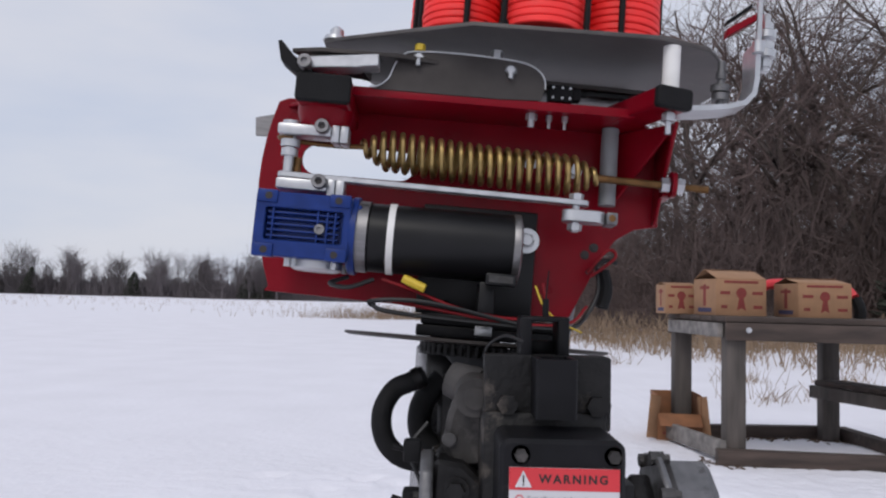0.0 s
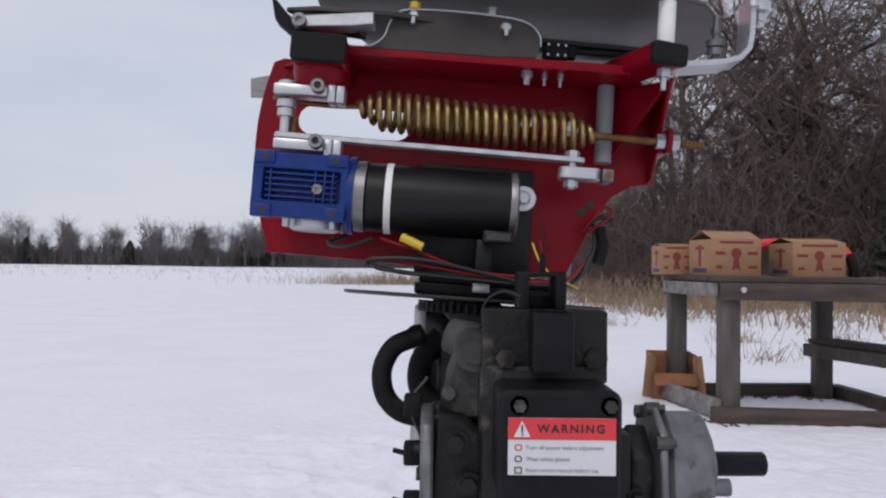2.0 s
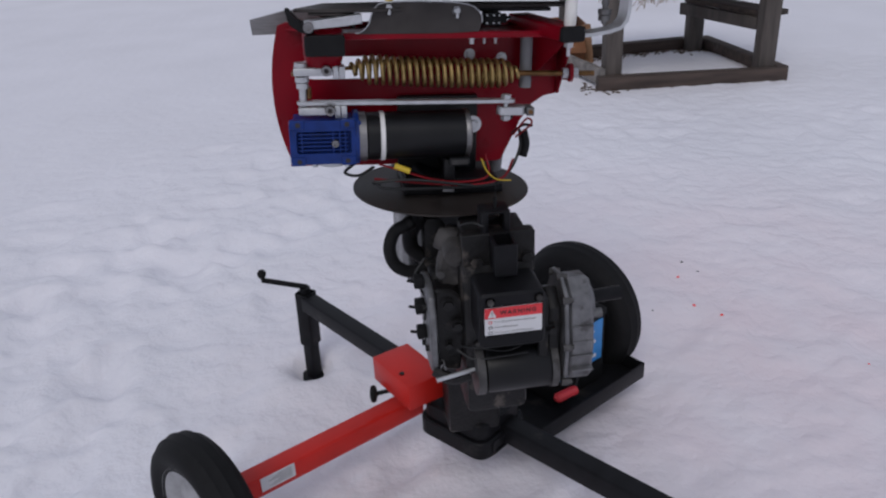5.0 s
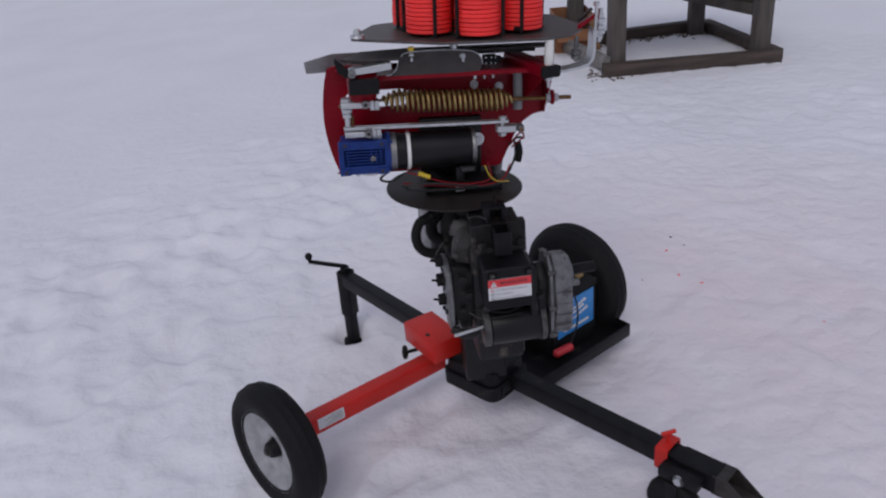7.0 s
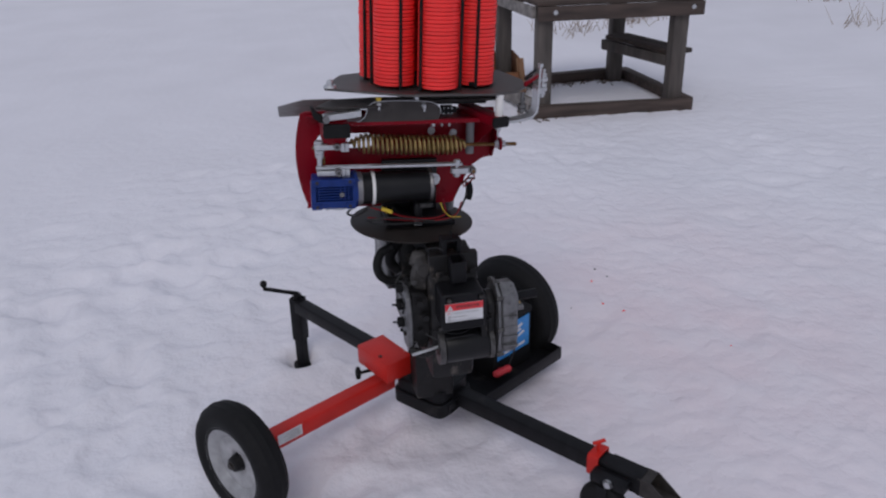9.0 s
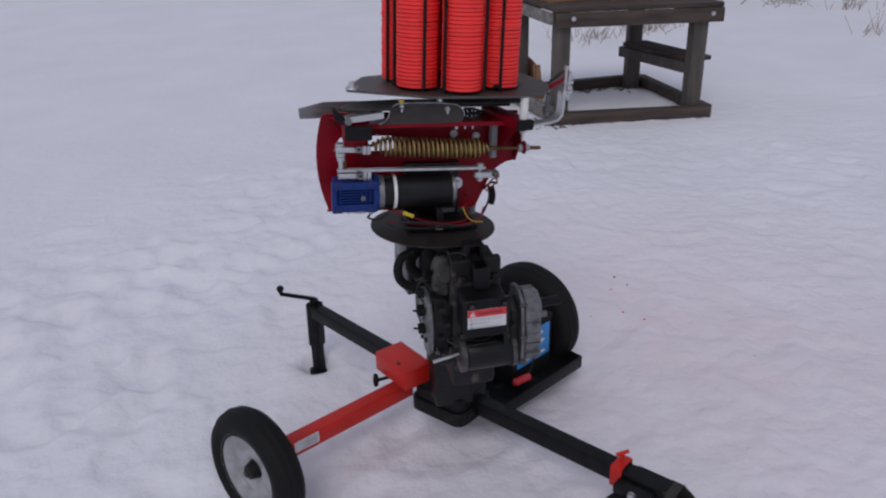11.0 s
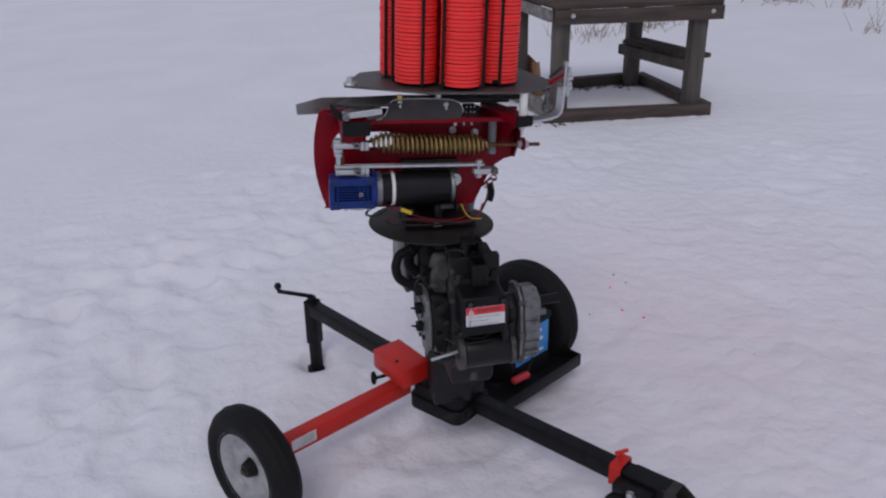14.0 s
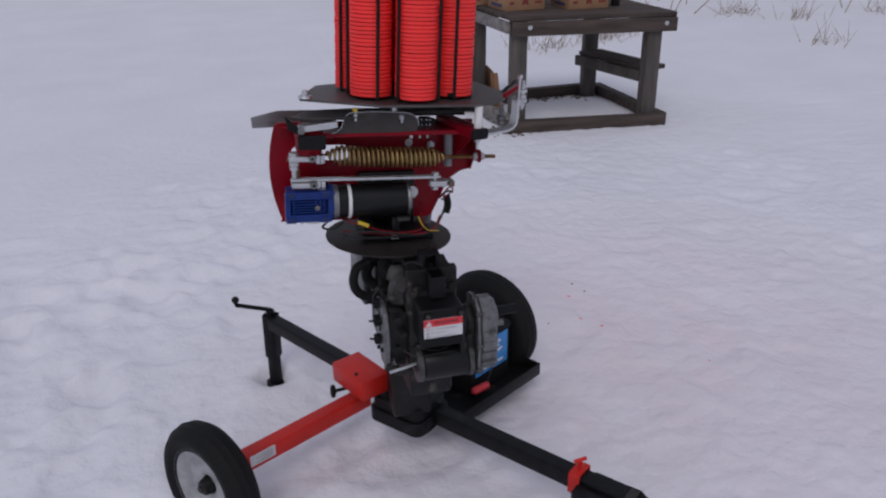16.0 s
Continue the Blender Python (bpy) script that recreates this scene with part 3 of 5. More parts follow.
def carton(x, y, z, w, d, h, yaw, label, prints=True, open_flaps=0.0, material=None):
    t = thing("cardboard_box", pose(x, y, z, 0, 0, yaw), label, "box", "cartons by the table")
    material = material or CARD
    k = 0.004
    for nm, lo, hi in (("front_panel", (0, 0, 0), (w, k, h)), ("back_panel", (0, d - k, 0), (w, d, h)), ("side_panel", (0, k, 0), (k, d - k, h)),
                       ("side_panel", (w - k, k, 0), (w, d - k, h)), ("bottom_panel", (k, k, 0), (w - k, d - k, k))):
        part(nm, box(bmesh.new(), lo, hi, 0.0015), material, t)
    fl = d * 0.48
    for nm, org, ang, size in (("flap", (0, 0, h), open_flaps + 6, (w, fl)), ("flap", (w, d, h), open_flaps + 9, (w, fl))):
        m = pose(*org, 0, 0, 0 if org[1] == 0 else 180) @ pose(0, 0, 0, ang)
        part(nm, box(bmesh.new(), (0.002, 0, 0), (size[0] - 0.002, size[1], 0.003), 0.001), material, t, m=m)
    if prints:
        f = bmesh.new()
        box(f, (w * 0.16, -0.001, h * 0.885), (w * 0.84, 0.0005, h * 0.955))
        part("printed_band", f, CARD_PRINT, t)
        f = bmesh.new()
        lathe(f, [(0.001, -0.0012), (h * 0.15, -0.0012), (h * 0.15, 0.0004), (0.001, 0.0004)], 20, "y")
        bmesh.ops.translate(f, vec=(w * 0.5, 0, h * 0.62), verts=f.verts)
        prism(f, [(w * 0.5 - h * 0.13, h * 0.14), (w * 0.5 - h * 0.02, h * 0.2), (w * 0.5 + h * 0.02, h * 0.2), (w * 0.5 + h * 0.13, h * 0.14),
                  (w * 0.5 + h * 0.06, h * 0.52), (w * 0.5 - h * 0.06, h * 0.52)], 0.0012, "xz", -0.0009)
        part("printed_rosette", f, CARD_PRINT, t)
        for u0, u1, v in ((0.08, 0.28, 0.62), (0.72, 0.93, 0.62), (0.1, 0.22, 0.24), (0.74, 0.92, 0.24)):
            f = bmesh.new()
            box(f, (w * u0, -0.001, h * (v - 0.045)), (w * u1, 0.0005, h * (v + 0.045)))
            part("printed_bar", f, CARD_PRINT, t)
        f = bmesh.new()
        box(f, (-0.001, d * 0.2, h * 0.08), (0.0005, d * 0.8, h * 0.2))
        part("printed_bar", f, CARD_BLUE, t)
        f = bmesh.new()
        box(f, (-0.001, d * 0.44, h * 0.25), (0.0005, d * 0.56, h * 0.85))
        box(f, (-0.001, d * 0.3, h * 0.72), (0.0005, d * 0.43, h * 0.8))
        box(f, (-0.001, d * 0.57, h * 0.72), (0.0005, d * 0.7, h * 0.8))
        part("printed_mark", f, CARD_PRINT, t)
    return t


carton(1.78, 4.38, 0.881, 0.34, 0.33, 0.235, 7, "opened brown cardboard carton with red print on the table", open_flaps=14)
carton(2.27, 4.3, 0.881, 0.345, 0.33, 0.215, 3, "brown cardboard carton with red print, lid flaps ajar", open_flaps=4)
carton(1.57, 4.78, 0.881, 0.22, 0.2, 0.2, 4, "small brown cardboard carton near the table corner")
crate = thing("cardboard_box", pose(1.53, 4.84, 0.0, 0, 0, -6), "empty wet cardboard carton lying open on the snow", "box", "cartons by the table")
for nm, lo, hi in (("bottom_panel", (0, 0, 0), (0.3, 0.3, 0.006)), ("front_panel", (0.0055, 0.0, 0.006), (0.2965, 0.005, 0.19)), ("side_panel", (0, 0, 0.006), (0.005, 0.3, 0.322)),
                   ("side_panel", (0.297, 0, 0.006), (0.302, 0.3, 0.322)), ("back_panel", (0.005, 0.295, 0.006), (0.297, 0.3, 0.322))):
    part(nm, box(bmesh.new(), lo, hi, 0.0015), CARD_DARK, crate)
part("flap", box(bmesh.new(), (0.008, 0, 0), (0.294, 0.004, 0.12), 0.0015), CARD_DARK, crate, m=pose(0, 0.002, 0.192, 128))
for u0, u1, z in ((0.05, 0.25, 0.14), (0.07, 0.23, 0.1), (0.04, 0.14, 0.06)):
    part("printed_bar", box(bmesh.new(), (u0, -0.001, z - 0.008), (u1, 0.0005, z + 0.008)), CARD_PRINT, crate)
for org, rz, rx, w in (((0, 0, 0.02), 228, 0, 0.13), ((0.302, 0, 0.02), -62, 0, 0.1)):
    part("flap", box(bmesh.new(), (0, 0, 0), (w, 0.004, 0.29), 0.0015), CARD, crate, m=pose(*org, 0, 0, rz) @ pose(0, 0, 0, 0, 14 if w > 0.14 else -10, 0))

jacket = thing("jacket", pose(2.45, 4.62, 0.881), "red and black jacket lying behind the cartons", "jacket")
bm = bmesh.new()
sweep(bm, smooth_path([(-0.32, 0.05, 0.17), (-0.2, 0.06, 0.215), (0, 0.1, 0.22), (0.14, 0.05, 0.215), (0.2, -0.12, 0.2), (0.23, -0.2, 0.13)]), 0.035, 10)
part("red_panel", bm, LABEL_RED, jacket, "bright red shoulder panel")
bm = bmesh.new()
sweep(bm, smooth_path([(-0.3, 0.06, 0.0), (-0.3, 0.06, 0.12)]), 0.05, 10)
part("black_panel", bm, RUBBER, jacket)
bm = bmesh.new()
sweep(bm, smooth_path([(0.24, -0.2, 0.13), (0.26, -0.22, 0.06), (0.26, -0.22, 0.0)]), 0.035, 10)
part("black_panel", bm, RUBBER, jacket)


# ---- the cart ----
def square_tube(a, b, w, wall=True):
    """A square steel tube from a to b."""
    a, b = Vector(a), Vector(b)
    d = (b - a).normalized()
    side = d.cross(V(0, 0, 1)).normalized()
    upv = side.cross(d)
    m = Matrix((side, d, upv)).transposed().to_4x4()
    m.translation = a
    L = (b - a).length
    bm = bmesh.new()
    h = w / 2
    prism(bm, rounded(-h, -h, h, h, w * 0.12, 3), L, "xz", 0, holes=[rounded(-h * 0.85, -h * 0.85, h * 0.85, h * 0.85, w * 0.09, 3)])
    bmesh.ops.transform(bm, matrix=m, verts=bm.verts)
    return bm


cart = thing("trap_cart", Matrix.Translation((0.1, 0.58, 0)), "red and black steel cart with wheels and a jack in snow", "cart")
A1 = V(-0.868, -0.497, 0)          # along the red arm, outwards
A2 = V(0.632, -0.775, 0)           # along the black front arm
C = V(0.1, 0.585, 0)
red_arm = wpart("red_arm", square_tube(V(0.02, 0.62, 0.165), V(-0.455, 0.348, 0.165), 0.056), ORANGE_RED, cart, "orange-red square tube arm")
mm = Matrix((A1, A1.cross(V(0, 0, 1)), V(0, 0, 1))).transposed().to_4x4()
mm.translation = V(-0.357, 0.4045, 0.165)
bm = bmesh.new()
box(bm, (-0.045, -0.0296, -0.012), (0.045, -0.0284, 0.0265), 0, mm)
wpart("sticker", bm, LABEL_WHITE, red_arm, "silver-white sticker", top=cart)
bm = bmesh.new()
for k in range(6):
    box(bm, (-0.038, -0.0302, 0.02 - k * 0.005), (0.0 + 0.012 * (k % 3), -0.0297, 0.022 - k * 0.005), 0, mm)
wpart("sticker_print", bm, LABEL_GREY, red_arm, top=cart)
wpart("front_arm", square_tube(V(0.19, 0.47, 0.192), V(0.652, -0.095, 0.172), 0.054), BLACK, cart, "black square tube arm")
wpart("arm_sleeve", square_tube(V(0.585, -0.013, 0.172), V(0.655, -0.0995, 0.172), 0.063), BLACK, cart)
wpart("clamp", square_tube(V(0.548, 0.032, 0.178), V(0.57, 0.005, 0.178), 0.074), ORANGE_RED, cart, "bright red clamp collar")
bm = bmesh.new()
rod(bm, (0.559, 0.018, 0.2), (0.559, 0.018, 0.245), 0.006, 10)
rod(bm, (0.54, 0.018, 0.243), (0.578, 0.018, 0.249), 0.006, 10)
wpart("clamp_screw", bm, ORANGE_RED, cart)
wpart("rear_arm", square_tube(V(0.0, 0.66, 0.255), V(-0.262, 1.075, 0.255), 0.05), BLACK, cart, "black square tube arm")

# jack leg with its crank
bm = square_tube(V(-0.268, 1.085, 0.285), V(-0.272, 1.088, 0.1), 0.05)
wpart("jack_tube", bm, BLACK, cart)
bm = square_tube(V(-0.272, 1.088, 0.14), V(-0.274, 1.09, -0.03), 0.038)
box(bm, (-0.312, 1.045, -0.034), (-0.238, 1.13, -0.024), 0.003)
wpart("jack_foot", bm, BLACK, cart)
bm = bmesh.new()
rod(bm, (-0.268, 1.085, 0.278), (-0.268, 1.085, 0.302), 0.017, 14)
wpart("jack_cap", bm, BLACK, cart)
bm = bmesh.new()
sweep(bm, [(-0.262, 1.088, 0.302), (-0.32, 1.083, 0.322), (-0.392, 1.076, 0.348)], 0.0085, 8)
handle = wpart("crank_handle", bm, BLACK, cart)
bm = bmesh.new()
lathe(bm, [(0.004, 0.0), (0.006, 0.008), (0.009, 0.012), (0.0135, 0.02), (0.0135, 0.028), (0.009, 0.035), (0.003, 0.037)], 16)
bmesh.ops.translate(bm, vec=(-0.39, 1.076, 0.345), verts=bm.verts)
wpart("knob", bm, RUBBER, handle, "black ball knob", top=cart)

# red clamp block and its hand screw, black base
blk = Matrix.Translation((-0.005, 0.535, 0.305)) @ Matrix.Rotation(radians(-64), 4, "Z")
bm = bmesh.new()
box(bm, (-0.09, -0.05, -0.036), (0.085, 0.058, 0.034), 0.005, blk)
wpart("socket_block", bm, ORANGE_RED, cart, "orange-red welded socket block")
bm = bmesh.new()
bolt(bm, (-0.022, 0.5, 0.339), (0, 0, 1), 0.006, 0.004)
wpart("block_bolt", bm, WORN_BLACK, cart)
bm = bmesh.new()
rod(bm, (-0.03, 0.56, 0.255), (-0.086, 0.565, 0.2435), 0.006, 10)
lathe_sub = bmesh.new()
lathe(lathe_sub, [(0.006, 0.0), (0.02, 0.004), (0.023, 0.01), (0.02, 0.017), (0.008, 0.02)], 18, "x")
join(bm, lathe_sub, Matrix.Translation((-0.085, 0.565, 0.243)) @ Matrix.Rotation(radians(175), 4, "Z"))
wpart("hand_screw", bm, RUBBER, cart, "black knurled hand screw")
bm = bmesh.new()
bs = Matrix.Translation((0.142, 0.495, 0.012)) @ Matrix.Rotation(radians(-50), 4, "Z")
prism(bm, rounded(-0.1, -0.092, 0.118, 0.092, 0.035, 5), 0.05, "xy", 0.14, bevel=0.004)
prism(bm, rounded(-0.09, -0.082, 0.108, 0.082, 0.03, 5), 0.046, "xy", 0.1905, bevel=0.004)
bmesh.ops.transform(bm, matrix=bs, verts=bm.verts)
wpart("base_box", bm, BLACK, cart, "black welded base box")
bm = bmesh.new()
prism(bm, rounded(-0.055, 0.146, 0.055, 0.186, 0.008), 0.004, "yz", 0.1182, holes=[rounded(-0.046, 0.152, 0.046, 0.18, 0.006)])
bmesh.ops.transform(bm, matrix=bs, verts=bm.verts)
wpart("base_rim", bm, BLACK, cart)

# battery tray and rear axle arm
tr = Matrix.Translation((0.26, 0.52, 0)) @ Matrix.Rotation(radians(32), 4, "Z")
bm = bmesh.new()
box(bm, (0, -0.075, 0.085), (0.46, 0.2, 0.095), 0.002, tr)
wpart("tray_floor", bm, BLACK, cart)
for lo, hi in (((0, -0.08, 0.085), (0.465, -0.074, 0.135)), ((0.46, -0.08, 0.085), (0.466, 0.2, 0.135)), ((0, 0.195, 0.085), (0.465, 0.201, 0.135))):
    wpart("tray_side", box(bmesh.new(), lo, hi, 0.0015, tr), BLACK, cart)
wpart("axle_arm", square_tube(V(0.15, 0.66, 0.16), V(0.5, 0.86, 0.16), 0.05), BLACK, cart)


def wheel(c, axle, radius, label, rim_material):
    """A pneumatic wheel; axle points to its outer side."""
    q = Vector(axle).to_track_quat("X", "Z").to_matrix().to_4x4()
    q.translation = Vector(c)
    k = radius / 0.19
    bm = bmesh.new()
    prof = []
    for i in range(19):
        a = radians(-128 + 256 * i / 18)
        prof.append((k * (0.152 + 0.040 * math.cos(a) - (0.003 if i in (6, 8, 10, 12) else 0)), k * 0.047 * math.sin(a)))
    lathe(bm, [(k * 0.118, -0.036 * k)] + prof + [(k * 0.118, 0.036 * k)], 56, "x", loop=True)
    bmesh.ops.transform(bm, matrix=q, verts=bm.verts)
    w = wpart("wheel", bm, RUBBER, cart, label)
    bm = bmesh.new()
    lathe(bm, [(0.03 * k, 0.006 * k), (0.05 * k, 0.016 * k), (0.085 * k, 0.014 * k), (0.1 * k, 0.026 * k), (0.118 * k, 0.034 * k), (0.126 * k, 0.037 * k), (0.126 * k, 0.031 * k),
               (0.1 * k, 0.018 * k), (0.085 * k, -0.014 * k), (0.1 * k, -0.026 * k), (0.126 * k, -0.037 * k), (0.118 * k, -0.034 * k), (0.03 * k, -0.006 * k)], 40, "x", loop=True)
    bmesh.ops.transform(bm, matrix=q, verts=bm.verts)
    wpart("rim", bm, rim_material, w, "pressed steel rim", top=cart)
    bm = bmesh.new()
    lathe(bm, [(0.004, 0.034 * k), (0.018 * k, 0.033 * k), (0.022 * k, 0.03 * k), (0.027 * k, 0.012 * k), (0.03 * k, -0.03 * k), (0.012, -0.06 * k)], 20, "x")
    bmesh.ops.transform(bm, matrix=q, verts=bm.verts)
    wpart("hub", bm, WORN_BLACK, w, top=cart)
    bm = bmesh.new()
    bolt(bm, (0.034 * k, 0, 0), (1, 0, 0), 0.011, 0.007)
    bmesh.ops.transform(bm, matrix=q, verts=bm.verts)
    wpart("axle_nut", bm, STEEL_WORN, w, top=cart)


wheel((-0.497, 0.283, 0.18), (-0.80, -0.60, 0.05), 0.195, "grey-rimmed wheel with a worn black tyre", RIM_GREY)
wheel((0.565, 0.92, 0.213), (0.82, 0.57, 0.0), 0.213, "black rubber wheel behind the battery", RUBBER)

# small wheel in its bracket beside the front arm, and the arm's slant-cut socket
am = Matrix(((0.631, 0.776, 0, 0.57), (-0.776, 0.631, 0, 0.005), (0, 0, 1, 0.172), (0, 0, 0, 1)))
bm = bmesh.new()
for s in (-1, 1):
    prism(bm, [(0.125, -0.03), (0.243, -0.03), (0.165, 0.029), (0.125, 0.029)], 0.004, "xz", s * 0.029 - 0.002)
box(bm, (0.125, -0.027, -0.03), (0.243, 0.027, -0.026), 0, )
box(bm, (0.125, -0.027, 0.025), (0.163, 0.027, 0.029), 0)
bmesh.ops.transform(bm, matrix=am, verts=bm.verts)
wpart("socket_end", bm, STEEL_WORN, cart, "rusty slant-cut steel socket end")
bm = bmesh.new()
box(bm, (-0.005, -0.074, -0.013), (0.108, -0.0315, 0.016), 0.003)
for s in (-1, 1):
    prism(bm, [(0.022, -0.013), (0.03, -0.098), (0.04, -0.106), (0.05, -0.098), (0.058, -0.013)], 0.004, "xz", -0.056 + s * 0.0255 - 0.002)
bmesh.ops.transform(bm, matrix=am, verts=bm.verts)
castor = wpart("caster_fork", bm, BLACK, cart)
bm = bmesh.new()
bolt(bm, (0.055, -0.074, 0.001), (0, -1, 0), 0.011, 0.008)
bmesh.ops.transform(bm, matrix=am, verts=bm.verts)
wpart("bolt", bm, ZINC, castor, top=cart)
bm = bmesh.new()
lathe(bm, [(0.04, -0.02), (0.066, -0.021), (0.075, -0.014), (0.078, 0), (0.075, 0.014), (0.066, 0.021), (0.04, 0.02)], 32, "y")
bmesh.ops.transform(bm, matrix=am @ Matrix.Translation((0.04, -0.056, -0.094)), verts=bm.verts)
wpart("caster_wheel", bm, RUBBER, castor, top=cart)
bm = bmesh.new()
lathe(bm, [(0.002, -0.022), (0.014, -0.022), (0.018, -0.013), (0.041, -0.013), (0.041, 0.013), (0.018, 0.013), (0.002, 0.022)], 28, "y")
bmesh.ops.transform(bm, matrix=am @ Matrix.Translation((0.04, -0.056, -0.094)), verts=bm.verts)
wpart("caster_hub", bm, RIM_GREY, castor, "grey hub", top=cart)

# ---- battery on the tray ----
bt = Matrix.Translation((0.40, 0.605, 0.0957)) @ Matrix.Rotation(radians(32), 4, "Z")
battery = thing("battery", bt, "black lead-acid battery with a blue label on the tray", "battery")
part("case", box(bmesh.new(), (0, 0, 0), (0.21, 0.16, 0.21), 0.006), RUBBER, battery)
part("lid", box(bmesh.new(), (-0.003, -0.003, 0.21), (0.213, 0.163, 0.235), 0.006), RUBBER, battery)
bm = bmesh.new()
box(bm, (0.02, -0.002, 0.075), (0.195, 0.0005, 0.205))
lab = part("label", bm, LABEL_BLUE, battery, "blue printed label")
bm = bmesh.new()
for a, b, z in ((0.07, 0.16, 0.155), (0.06, 0.15, 0.137), (0.08, 0.17, 0.12)):
    prism(bm, [(a, z), (b, z + 0.02), (b - 0.01, z + 0.03), (a + 0.02, z + 0.01)], 0.001, "xz", -0.003)
box(bm, (0.05, -0.003, 0.09), (0.17, -0.002, 0.1))
part("label_print", bm, LABEL_WHITE, lab)
for x, m_ in ((0.03, BRASS), (0.17, BRASS)):
    bm = bmesh.new()
    rod(bm, (x, 0.04, 0.235), (x, 0.04, 0.252), 0.008, 12, 0.007)
    box(bm, (x - 0.014, 0.03, 0.24), (x + 0.014, 0.05, 0.248), 0.003)
    part("terminal", bm, m_, battery)
bm = bmesh.new()
sweep(bm, smooth_path([(0.03, 0.03, 0.245), (0.06, -0.03, 0.25), (0.08, -0.035, 0.15), (0.06, -0.025, 0.06), (0.01, -0.04, 0.04)]), 0.003, 6)
part("cable", bm, WIRE_BLACK, battery)
bm = bmesh.new()
sweep(bm, smooth_path([(-0.02, -0.02, 0.045), (0.02, -0.03, 0.05), (0.055, -0.03, 0.045)]), [0.008] + [0.014] * 11 + [0.008], 10)
part("connector", bm, LABEL_RED, battery, "red moulded connector")

# ---- the tilting drive unit ----
unit = thing("drive_unit", Matrix.Translation((0.13, 0.35, 0.235)), "black cast gear unit with motor standing on the cart", "machine")
bm = bmesh.new()
box(bm, (0.075, 0.38, 0.23), (0.2, 0.53, 0.5), 0.01)
box(bm, (0.085, 0.15, 0.46), (0.21, 0.47, 0.62), 0.015)
ped = wpart("pedestal", bm, WORN_BLACK, unit)
bm = bmesh.new()
box(bm, (0.076, 0.09, 0.6), (0.206, 0.3, 0.83), 0.008)
wpart("gear_case", bm, WORN_BLACK, unit)
bm = bmesh.new()
prism(bm, rounded(0.0885, 0.708, 0.2045, 0.816, 0.011), 0.085, "xz", 0.006, bevel=0.004)
panel = wpart("front_cover", bm, BLACK, unit, "satin black front cover")
for x in (0.108, 0.193):
    bm = bmesh.new()
    bolt(bm, (x, 0.006, 0.802), (0, -1, 0), 0.0062, 0.006)
    wpart("cover_bolt", bm, DUSTY_BLACK, panel, top=unit)
bm = bmesh.new()
box(bm, (0.0975, 0.004, 0.738), (0.198, 0.0058, 0.791))
sign = wpart("warning_label", bm, LABEL_WHITE, panel, "red and white safety label", top=unit)
bm = bmesh.new()
box(bm, (0.0975, 0.0032, 0.771), (0.198, 0.0042, 0.791))
wpart("label_band", bm, LABEL_RED, panel, top=unit)
bm = bmesh.new()
prism(bm, [(0.1025, 0.7735), (0.118, 0.7735), (0.11025, 0.7885)], 0.0006, "xz", 0.0024)
wpart("label_triangle", bm, LABEL_WHITE, panel, top=unit)
bm = bmesh.new()
box(bm, (0.1096, 0.0017, 0.778), (0.1109, 0.0023, 0.7845))
box(bm, (0.1096, 0.0017, 0.7753), (0.1109, 0.0023, 0.7767))
wpart("label_mark", bm, LABEL_INK, panel, top=unit)
inv = unit.matrix_basis.inverted()
words("label_words", "WARNING", 0.0108, LABEL_INK, unit, inv @ Matrix.Translation((0.1245, 0.0028, 0.781)) @ pose(0, 0, 0, 90), 0.0003, 1.32)
for k, line in enumerate(("Turn off power before adjustment", "Wear safety glasses", "Read owners manual before use")):
    z = 0.7635 - k * 0.0105
    words("label_line", line, 0.0052, LABEL_GREY, unit, inv @ Matrix.Translation((0.114, 0.0034, z)) @ pose(0, 0, 0, 90))
    bm = bmesh.new()
    prism(bm, rounded(0.1035, z - 0.003, 0.1105, z + 0.003, 0.0028 if k < 2 else 0.0006, 4), 0.0004, "xz", 0.0034,
          holes=[rounded(0.1045, z - 0.0021, 0.1095, z + 0.0021, 0.0018 if k < 2 else 0.0004, 4)])
    wpart("label_icon", bm, LABEL_INK if k else LABEL_RED, panel, top=unit)

# upper block with its socket and bracket
bm = bmesh.new()
prism(bm, [(0.078, 0.81), (0.209, 0.81), (0.209, 0.885), (0.202, 0.8865), (0.078, 0.8865)], 0.024, "xz", 0.097, bevel=0.0015)
box(bm, (0.085, 0.12, 0.82), (0.2, 0.2, 0.88), 0.006)
wpart("upper_block", bm, WORN_BLACK, unit)
bm = bmesh.new()
prism(bm, rounded(0.126, 0.045, 0.166, 0.098, 0.004, 3), 0.058, "xy", 0.828, holes=[rounded(0.131, 0.05, 0.161, 0.093, 0.003, 3)])
wpart("socket", bm, BLACK, unit, "square steel socket")
for x in (0.102, 0.1935):
    bm = bmesh.new()
    bolt(bm, (x, 0.0965, 0.836), (0, -1, 0), 0.011, 0.01)
    wpart("block_bolt", bm, WORN_BLACK, unit)
bm = bmesh.new()
box(bm, (0.115, 0.1, 0.882), (0.127, 0.145, 0.925), 0.002)
box(bm, (0.154, 0.1, 0.882), (0.166, 0.145, 0.925), 0.002)
box(bm, (0.115, 0.1, 0.921), (0.166, 0.145, 0.926), 0.002)
box(bm, (0.127, 0.138, 0.884), (0.154, 0.145, 0.9), 0.001)
wpart("top_bracket", bm, BLACK, unit)
bm = bmesh.new()
sweep(bm, [(0.143, 0.12, 0.926), (0.143, 0.12, 0.945)], 0.0035, 8)
sweep(bm, [(0.143, 0.12, 0.945), (0.146, 0.12, 0.975)], 0.0008, 5)
wpart("antenna", bm, RUBBER, unit)

